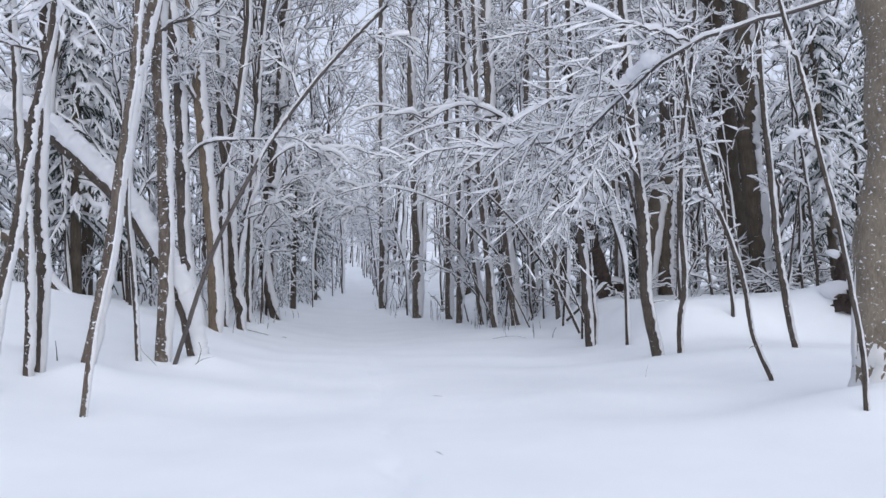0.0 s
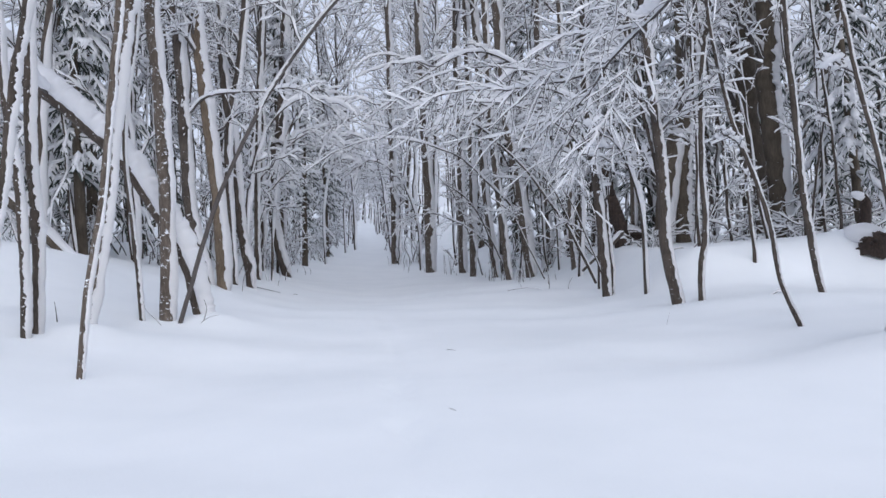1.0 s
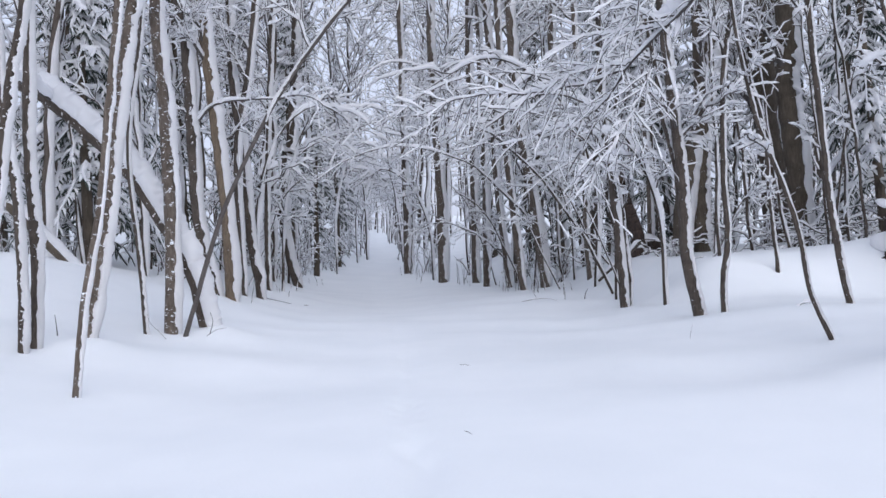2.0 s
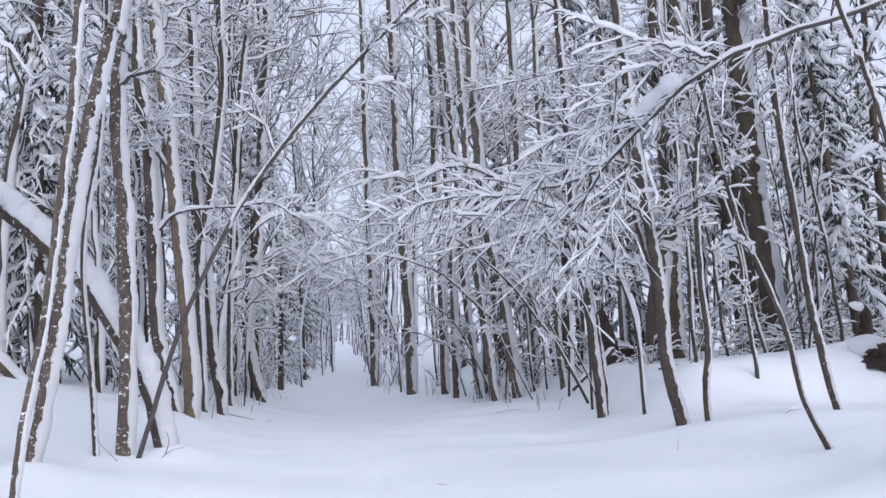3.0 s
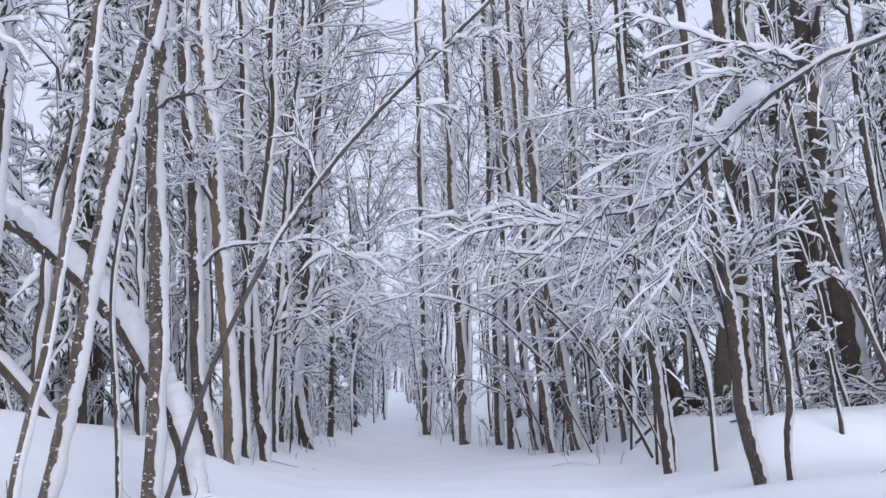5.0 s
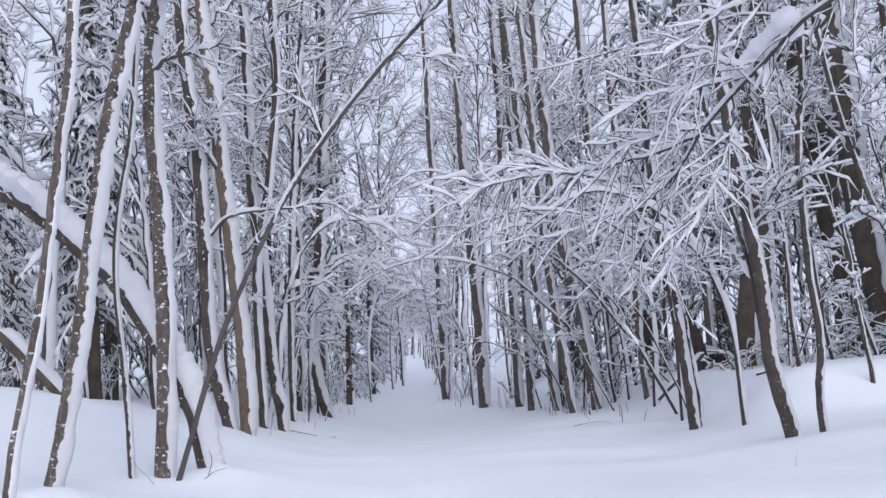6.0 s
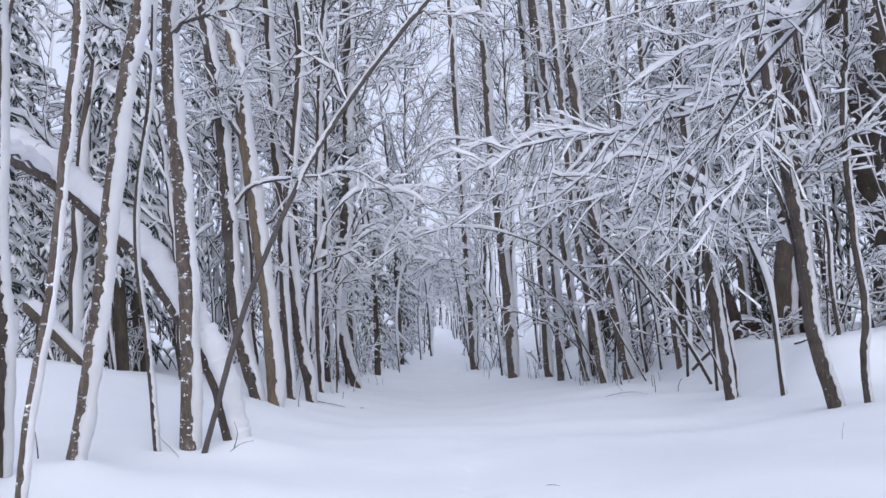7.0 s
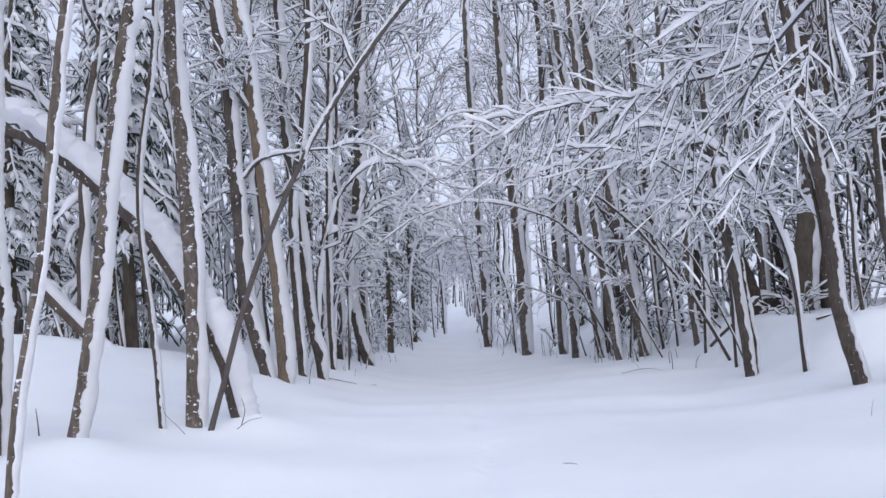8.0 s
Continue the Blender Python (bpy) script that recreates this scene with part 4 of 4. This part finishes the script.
row = [(lane_left(y) - 1.7 * rng.random() ** 1.5, y + rng.uniform(-1.5, 1.5)) for y in np.arange(58, 112, 5.2)] + [(lane_right(y) + 1.7 * rng.random() ** 1.5, y + rng.uniform(-1.5, 1.5)) for y in np.arange(48, 112, 5.2)]
edge = [young_tree(t, l, n, tw, r, 1.6, 1) for t, l, n, tw, r in ((10, 1, 13, 48, 0.07), (12, -0.6, 13, 48, 0.08), (9, 0.3, 12, 44, 0.055))]
row += [(0.4, 116), (2.1, 114), (1.3, 121)]
scatter(edge, row, (0.55, 0.95), 25)

talls = [tall_tree(t, n, tw, r) for t, n, tw, r in ((20, 20, 115, 0.14), (23, 22, 120, 0.16), (18, 19, 110, 0.12))]
by_lane = [(lane_left(y) - rng.uniform(1.3, 3.2), y) for y in np.arange(54, 76, 11)] + [(lane_right(y) + rng.uniform(2.0, 4.0), y) for y in np.arange(56, 80, 11)]
scatter(talls, by_lane + plots(5, (-34, -5), (34, 100), 4.0, lambda x, y: x < lane_left(y) - 3 and in_view(x, y)) + plots(7, (8, 50), (36, 90), 4.0, lambda x, y: x > lane_right(y) + 3 and in_view(x, y)), (0.85, 1.15), 30)

airy = [tall_tree(22, 26, 170, 0.13, 0.32, 0.3, 1.3), tall_tree(25, 28, 180, 0.15, 0.3, 0.28, 1.3)]
scatter(airy, [(-3.1, 43.5), (-4.6, 58), (-1.4, 66), (5.6, 62), (4.8, 76), (9.6, 50), (-0.9, 86), (3.5, 92)], (0.95, 1.15), 60)


def thin_pole(tall, lean, r):
    """A thin straight stem with snow all along one side and a few twigs."""
    root = thing("thin_pole_tree", np.zeros(3), "thin straight young stem half covered by a line of snow", "sapling", "thin stems at the lane's edge")
    P = curve([(0, 0, -0.3), (0.3 * lean, 0, 0.35 * tall), (0.75 * lean, 0.1, 0.7 * tall), (lean, 0, tall)], 22)
    P += rng.normal(size=P.shape) * 0.015
    R = np.linspace(r, 0.35 * r, 22)
    trunk = part("trunk", [tubes(P[None], R[None], 6)], BARK, root)
    part("snow", [snow_on(P[None], R[None], np.maximum(1.9 * R, 0.06)[None], 6, 0.05, 2)], TREE_SNOW, trunk)
    crown_parts(root, *crown(P, R, 5, 0.3, 1.1, 0.5, 0.25, 16, 0.6), 0.014, 1.1, 4)
    return root


poles = [thin_pole(t, l, r) for t, l, r in ((7, -0.7, 0.035), (9, -0.2, 0.045), (6, 0.5, 0.03), (8, -1.1, 0.04))]
scatter(poles, [(lane_right(y) + rng.uniform(-0.2, 3.6), y) for y in np.arange(29.5, 52, 3.4)] + [(lane_left(y) - rng.uniform(0.1, 4.5), y) for y in np.arange(28, 52, 1.7)] + plots(14, (-15, -5.2), (23.5, 33), 0.7, lambda x, y: True) + plots(9, (8.6, 13.4), (22.8, 26.5), 0.6, lambda x, y: True), (0.85, 1.25), 30)

bows = [arched_sapling(*a, 1.4) for a in ((-1, 4.2, 5.4, 12, 64), (-1, 3.4, 6.6, 12, 64), (-1, 5.0, 6.0, 14, 70))]
scatter(bows, [(lane_right(y) + rng.uniform(-0.2, 1.2), y) for y in np.arange(21, 38, 3.6)], (0.9, 1.25), 40)
bows = [arched_sapling(*a, 1.4) for a in ((1, 3.0, 5.2, 12, 60), (1, 2.4, 6.4, 12, 60))]
scatter(bows, [(lane_left(y) - rng.uniform(0, 1.2), y) for y in np.arange(29, 40, 3.2)], (0.9, 1.2), 40)
bows = [arched_sapling(*a, 1.7, 1) for a in ((-1, 3.6, 5.6, 12, 56), (1, 3.0, 5.8, 12, 56), (-1, 2.8, 6.8, 12, 56), (1, 2.4, 6.6, 12, 56))]
scatter(bows, [((lane_right(y) + 0.5) if n % 2 == 0 else (lane_left(y) - 0.5), y) for n, y in enumerate(np.r_[46.5, 50.0, 54.0, np.arange(58, 119, 4.2)])], (0.75, 1.1), 35)

def snowy_shrub(tall, stems, twigs):
    """A bush of thin bare stems, each bowed by snow."""
    root = thing("snowy_shrub", np.zeros(3), "bare many-stemmed bush bowed and filled with snow", "shrub", "bushes of the wood's edge")
    foot = np.repeat(np.array([[(0, 0, -0.1), (0.02, 0, 0.15), (0, 0.02, 0.35)]]), stems, 0) + rng.normal(size=(stems, 1, 3)) * np.array([0.25, 0.25, 0.03])
    L = tall * (0.5 + 0.6 * rng.random(stems))
    P1 = shoots(foot, np.arange(stems), 0.1 + 0.5 * rng.random(stems), L, 0.15 + 0.4 * rng.random(stems), 0.3 * np.ones(stems), 0.15 + 0.3 * rng.random(stems), 8)
    pick = rng.integers(0, stems, twigs)
    P2 = shoots(P1, pick, 0.25 + 0.7 * rng.random(twigs), L[pick] * (0.15 + 0.25 * rng.random(twigs)), 0.4 + 0.6 * rng.random(twigs), 0.15 * rng.normal(size=twigs), 0.3 * rng.random(twigs), 5)
    for k in range(stems):
        A, B = P1[k : k + 1], P2[pick == k]
        rA, rB = taper(1, 8, 0.016, 0.006), taper(len(B), 5, 0.008, 0.004)
        wood = part("stem", [tubes(A, rA, 4), tubes(B, rB, 3)], TWIG, root)
        part("snow", [snow_on(A, rA, 0.075, 4, 0.05), snow_on(B, rB, 0.07, 3, 0.05)], TREE_SNOW, wood)
    return root


bushes = [snowy_shrub(t, n, tw) for t, n, tw in ((1.6, 9, 34), (2.4, 10, 40), (1.1, 8, 26), (3.0, 10, 44))]
right_edge = [(lane_right(y) + rng.uniform(0.1, 2.2), y) for y in np.arange(34, 66, 5.0)]
scatter(bushes, right_edge + [(lane_left(y) - rng.uniform(0.2, 2.0), y) for y in np.arange(32, 66, 2.8)] + plots(14, (9, 20), (25, 34), 1.2, lambda x, y: True) + plots(10, (-14, -5), (25, 32), 1.2, lambda x, y: True), (0.8, 1.25), 180)

firs = [spruce(t, w, n, 1.0, 6) for t, w, n in ((13, 2.1, 22), (9, 1.8, 17), (15, 2.4, 23), (6, 1.5, 13))]
left_firs = plots(4, (-24, -5.5), (36, 58), 2.6, lambda x, y: x < lane_left(y) - 2.8 and in_view(x, y))
right_firs = plots(4, (14, 42), (36, 62), 2.6, lambda x, y: x > lane_right(y) + 5 and in_view(x, y))
lane_firs = [(lane_left(y) - 1.5 - rng.random(), y) for y in np.arange(54, 76, 10.0)]
laden = [spruce(12, 2.2, 24, 1.1, 17, 0.15, 100), spruce(11, 2.0, 22, 1.1, 17, 0.18, 90)]
scatter(laden, [(14.7, 25.2), (17.0, 24.5), (-10.4, 27.0), (13.4, 18.6), (-7.2, 26.4)], (1.0, 1.15), 180)
far_firs = [(2.8 + rng.uniform(-6, 6), y) for y in np.arange(126, 146, 7)]
scatter(firs, left_firs + right_firs + lane_firs + far_firs + [(8.4, 45.5), (7.6, 52.0)], (0.85, 1.3), 180)

def far_woods(count):
    """The deep wood behind, too dense to count: bare stems with snowy limbs."""
    spots = np.array([(rng.uniform(-0.6, 0.72) * y, y) for y in 62 + 80 * rng.random(count) ** 0.8])
    edge_l, edge_r = np.array([lane_left(y) for y in spots[:, 1]]), np.array([lane_right(y) for y in spots[:, 1]])
    inside = (spots[:, 0] > edge_l - 5) & (spots[:, 0] < edge_r + 5) & (spots[:, 1] < 122)
    spots = np.vstack([spots[~inside], np.column_stack([rng.uniform(-6, 9, 45), rng.uniform(116, 140, 45)])])
    k = len(spots)
    foot = np.column_stack([spots, height(spots[:, 0], spots[:, 1]) - 0.3])
    tall = rng.uniform(9, 17, k)
    s = np.linspace(0, 1, 7)
    P = foot[:, None] + s[None, :, None] * tall[:, None, None] * np.array([0, 0, 1.0]) + rng.normal(size=(k, 7, 3)) * np.array([0.12, 0.12, 0])
    R = rng.uniform(0.06, 0.14, (k, 1)) * (1 - 0.7 * s)[None]
    pick = np.repeat(np.arange(k), 9)
    n = len(pick)
    B = shoots(P, pick, 0.12 + 0.86 * rng.random(n), rng.uniform(1.0, 3.0, n), 0.7 + 0.6 * rng.random(n), 0.3 * rng.normal(size=n), 0.3 * rng.random(n), 5)
    wood = tagged(part("far_woods", [tubes(P, R, 4), tubes(B, taper(n, 5, 0.03, 0.01), 3)], BARK), "deep bare winter wood with snow on every limb", "woods", kind="stuff")
    tagged(part("snow", [snow_on(P, R, 2.6 * R, 4, -0.3, 1), snow_on(B, taper(n, 5, 0.03, 0.01), 0.2, 3, 0.0, 1)], TREE_SNOW, wood), kind="stuff")


far_woods(330)

# unseen trees added behind the viewpoint, to dim the light on the near snow
behind = plots(10, (-18, 20), (-30, 2), 3.0, lambda x, y: x < -6.5 or x > 8.5)
scatter([young_tree(13, 0.5, 14, 46, 0.1, 1.4, 1), young_tree(11, -1, 14, 46, 0.08, 1.4, 1)], behind, (0.9, 1.3), 28)
# tall trees added out of view, their crowns shading the near snow and mound
over = [tall_tree(16, 18, 80, 0.15, 0.5, 0.36), tall_tree(18, 18, 80, 0.17, 0.5, 0.34)]
scatter(over, [(9.8, -4.5), (-8.6, -8.0), (-9.2, 4.5), (10.4, 4.8), (-9.2, 10.5), (10.2, 9.8), (12.6, 12.8), (15.2, 17.2), (9.6, 0.5)], (0.95, 1.15), 40)

sheltered = [spruce(17, 2.3, 24, 0.65, 10, 0.04, 130, 3.2), spruce(14, 2.1, 21, 0.6, 10, 0.04, 110, 3.0)]
scatter(sheltered, [(8.9, 35.0), (10.4, 32.5), (12.0, 35.0), (14.2, 31.0), (11.6, 30.6), (15.7, 29.3), (18.5, 29.5), (8.2, 41.5), (-7.6, 29.0), (-9.8, 32.5), (-13.0, 30.0), (-6.4, 36.0), (-5.0, 42.0)], (0.95, 1.25), 180)
lane_spruces = [spruce(10, 1.5, 17, 0.95, 9, 0.27, 80, 2.6), spruce(8.5, 1.4, 15, 0.95, 9, 0.27, 70, 2.4)]
scatter(lane_spruces, [(-3.0, 43.0), (-2.2, 48.0), (-1.2, 54.0)], (0.9, 1.15), 180)
for x, y, turn, size in ((-3.4, 37.5, 20, 0.92), (6.9, 40.5, 140, 0.9), (-5.2, 32.5, 250, 0.85)):
    copy_thing(airy[0], Matrix.LocRotScale((x, y, float(height(x, y)) - 0.05), Euler((0, 0, radians(turn))), (size, size, size)))


# ---- small things on and in the snow ----
def stick(name, label, category, points, r, snow=0.0, group=""):
    """A bare shoot or a fallen twig through a few points (x, y, height over the snow)."""
    p = np.array([(x, y, float(height(x, y)) + z) for x, y, z in points])
    base = p[0].copy()
    Q = curve(p - base, 12)[None]
    ob = part(name, [tubes(Q, taper(1, 12, r, 0.4 * r), 6)], TWIG)
    ob.location = base
    tagged(ob, label, category, group)
    if snow:
        part("snow", [snow_on(Q, taper(1, 12, r, 0.4 * r), snow, 6, 0.1)], TREE_SNOW, ob)
    return ob


stick("dead_shoot", "tiny dark shoot poking out of the snow", "shoot", [(-4.2, 14.5, -0.1), (-4.22, 14.5, 0.14), (-4.24, 14.5, 0.3)], 0.011)
stick("fallen_twig", "forked thin twig lying on the lane's snow", "twig", [(4.6, 26.6, 0.0), (5.0, 26.3, 0.07), (5.3, 26.0, 0.05), (5.55, 25.6, -0.03)], 0.007, 0.02)
stick("fallen_twig", "thin side twig lying on the lane's snow", "twig", [(5.0, 26.3, 0.05), (4.98, 26.4, 0.15), (4.93, 26.5, 0.24)], 0.005)
stick("fallen_branch", "long thin branch half sunk in the bank's snow", "branch", [(-2.85, 27.5, 0.03), (-2.45, 27.7, 0.04), (-2.05, 28.0, 0.01), (-1.8, 28.2, -0.03)], 0.012)
stick("fallen_branch", "end of a sunken branch showing through snow", "branch", [(-1.66, 28.3, -0.02), (-1.56, 28.4, 0.01), (-1.45, 28.5, -0.01)], 0.012)
stick("twig_tip", "small dark twig tip in smooth snow", "twig", [(0.96, 8.75, -0.003), (0.99, 8.65, 0.004), (1.02, 8.55, -0.003)], 0.0035)
stick("twig_tip", "small dark twig tip in smooth snow", "twig", [(1.4, 13.3, -0.004), (1.48, 13.25, 0.005), (1.57, 13.15, -0.004)], 0.004)
stick("grass_stalk", "thin dry stalk bending over the snow", "stalk", [(5.2, 14.9, -0.02), (5.22, 14.9, 0.1), (5.25, 14.9, 0.2)], 0.003)
stick("grass_stalk", "thin dry stalk bending over the snow", "stalk", [(-3.0, 16.0, -0.02), (-3.12, 16.0, 0.1), (-3.26, 16.0, 0.22), (-3.3, 16.0, 0.36)], 0.004)
stick("grass_stalk", "thin dry stalk bending over the snow", "stalk", [(-2.45, 16.3, -0.02), (-2.28, 16.3, 0.1), (-2.1, 16.3, 0.16)], 0.005)
stick("grass_stalk", "thin dry stalk bending over the snow", "stalk", [(-2.4, 16.4, -0.02), (-2.34, 16.4, 0.2), (-2.38, 16.4, 0.36)], 0.007)
stick("dead_shoot", "tiny dark shoot poking out of the snow", "shoot", [(7.9, 16.8, -0.03), (8.0, 16.8, 0.03), (8.2, 16.8, 0.02)], 0.012, 0.06)
stick("leaning_stick", "dark stick propped against a stem in the drift", "stick", [(-2.35, 17.2, -0.1), (-2.45, 17.1, 0.3), (-2.6, 17.0, 0.75)], 0.04, 0.05)

for n in range(46):
    y = 26 + 26 * rng.random()
    x = lane_right(y) + rng.uniform(-0.9, 0.7)
    h, lean = 0.25 + 0.8 * rng.random() ** 2, rng.normal(size=2) * 0.25
    stick("bare_shoot", "thin bare shoot at the lane's snowy edge", "shoot", [(x, y, -0.1), (x + 0.4 * h * lean[0], y, 0.5 * h), (x + h * lean[0], y + h * lean[1], h)], 0.009 + 0.006 * rng.random(), 0.02, "shoots along the lane")
for n in range(14):
    y = 24 + 20 * rng.random()
    x = lane_left(y) + rng.uniform(-0.6, 0.3)
    h, lean = 0.2 + 0.5 * rng.random() ** 2, rng.normal(size=2) * 0.3
    stick("bare_shoot", "thin bare shoot at the lane's snowy edge", "shoot", [(x, y, -0.1), (x + 0.4 * h * lean[0], y, 0.5 * h), (x + h * lean[0], y + h * lean[1], h)], 0.008 + 0.005 * rng.random(), 0.02, "shoots along the lane")


def fallen_log(points, r, label, bark, thick):
    p = np.array(points, float)
    base = p[-1].copy()
    Q = curve(p - base, 24)[None]
    R = taper(1, 24, r, 0.85 * r) * (0.94 + 0.12 * smooth_noise(1, 24, 3))
    R[:, 0] *= 0.1
    log = part("fallen_log", [tubes(Q, R, 12)], bark)
    log.location = base
    part("snow", [snow_on(Q, R * 0.95, thick, 9, -0.8, 3, 0.12)], TREE_SNOW, log)
    return tagged(log, label, "log")


fallen_log([(-7.75, 22.2, 2.9), (-7.42, 22.2, 2.57), (-6.85, 22.2, 1.95), (-6.3, 22.2, 1.35), (-5.9, 22.2, 0.9)], 0.13, "dark log leaning into the drift, snow along its top", BARK_BIG, 0.13)
fallen_log([(8.1, 26.5, 1.75), (7.8, 26.8, 1.35), (7.4, 27.2, 0.95), (7.1, 27.5, 0.6)], 0.05, "thin snow-capped log propped among brush", BARK, 0.12)


def stump(x, y, wide, tall, label):
    """A rotten root stump under a cap of snow."""
    base = (x, y, float(height(x, y)) - 0.1)
    P = np.zeros((1, 9, 3))
    P[0, :, 2] = np.linspace(-0.15, tall, 9)
    P[0, :, 0] = 0.1 * np.sin(np.linspace(0, 2, 9))
    R = wide * np.array([1.25, 1.1, 1.0, 0.92, 0.86, 0.84, 0.8, 0.6, 0.05])[None]
    V, Q = tubes(P, R, 16)
    V = V + rng.normal(size=V.shape) * wide * 0.09
    turn = np.linspace(2.6, 6.8, 9) + 0.2 * rng.normal(size=9)
    out = np.stack([np.cos(turn), np.sin(turn), 0.25 * rng.normal(size=9)], -1)
    root = np.stack([out * wide * 0.6, out * wide * 1.0, out * wide * (1.15 + 0.3 * rng.random((9, 1)))], 1)
    root[:, :, 2] += (tall * rng.uniform(0.1, 0.9, (9, 1)))
    ob = part("tree_stump", [(V, Q), tubes(root, taper(9, 3, 0.16 * wide, 0.03 * wide), 6)], RUST)
    ob.location = base
    C = np.zeros((1, 9, 3))
    C[0, :, 2] = tall + wide * (1 if wide > 0.2 else 0.5) * np.array([-0.7, -0.55, -0.35, -0.12, 0.12, 0.3, 0.42, 0.5, 0.52])
    C[0, :, 1] = wide * np.array([1.0, 0.95, 0.85, 0.75, 0.68, 0.64, 0.62, 0.6, 0.6])
    V, Q = tubes(C, wide * np.array([0.5, 0.95, 1.14, 1.2, 1.12, 0.92, 0.62, 0.3, 0.02])[None], 18)
    around = np.arctan2(V[:, 1], V[:, 0])
    V[:, :2] *= (1 + 0.07 * np.sin(3 * around + x) + 0.05 * np.sin(5 * around + y))[:, None]
    part("snow", [(V, Q)], TREE_SNOW, ob, "rounded cap of snow")
    return tagged(ob, label, "stump")


stump(12.6, 21.3, 0.36, 0.5, "dark rotten root stump under a rounded snow cap")
stump(13.4, 23.0, 0.17, 1.0, "rusty brown broken stump behind the snow mound")
stump(9.2, 29.2, 0.34, 0.5, "dark low stump among snowy brush")


def brush(x, y, wide, tall, count, label):
    """A heap of fallen snowy branches."""
    base = np.array([x, y, float(height(x, y))])
    heap = thing("brush_pile", base, label, "brush", "brush heaps in the wood")
    for n in range(count):
        a, u = rng.random() * 6.283, rng.random()
        c = np.array([rng.normal() * 0.4 * wide, rng.normal() * 0.3 * wide, tall * u])
        d = np.array([np.cos(a), 0.6 * np.sin(a), 0.35 * rng.normal()]) * wide * (0.35 + 0.4 * rng.random())
        Q = curve([c - d, c + (0, 0, 0.12 * wide * rng.random()), c + d], 12)[None]
        Q[0, :, 2] = np.maximum(Q[0, :, 2], -0.05)
        Q[0, 1:-1] += rng.normal(size=(10, 3)) * 0.03
        r = 0.009 + 0.02 * rng.random() ** 2
        wood = part("branch", [tubes(Q, taper(1, 12, r, 0.5 * r), 5)], TWIG, heap)
        part("snow", [snow_on(Q, taper(1, 12, r, 0.5 * r), 0.06, 5, 0.0)], TREE_SNOW, wood)


brush(12.2, 25.6, 1.8, 0.8, 34, "heap of fallen branches under snow behind the mound")
brush(14.6, 26.0, 1.8, 1.0, 34, "heap of fallen branches under snow behind the mound")
brush(16.8, 25.0, 1.6, 0.9, 26, "heap of fallen branches under snow behind the mound")
brush(9.2, 27.6, 1.1, 0.45, 12, "low tangle of snowy branches by the dark trunk")
brush(8.0, 30.5, 1.2, 0.6, 14, "low tangle of snowy branches at the wood's edge")
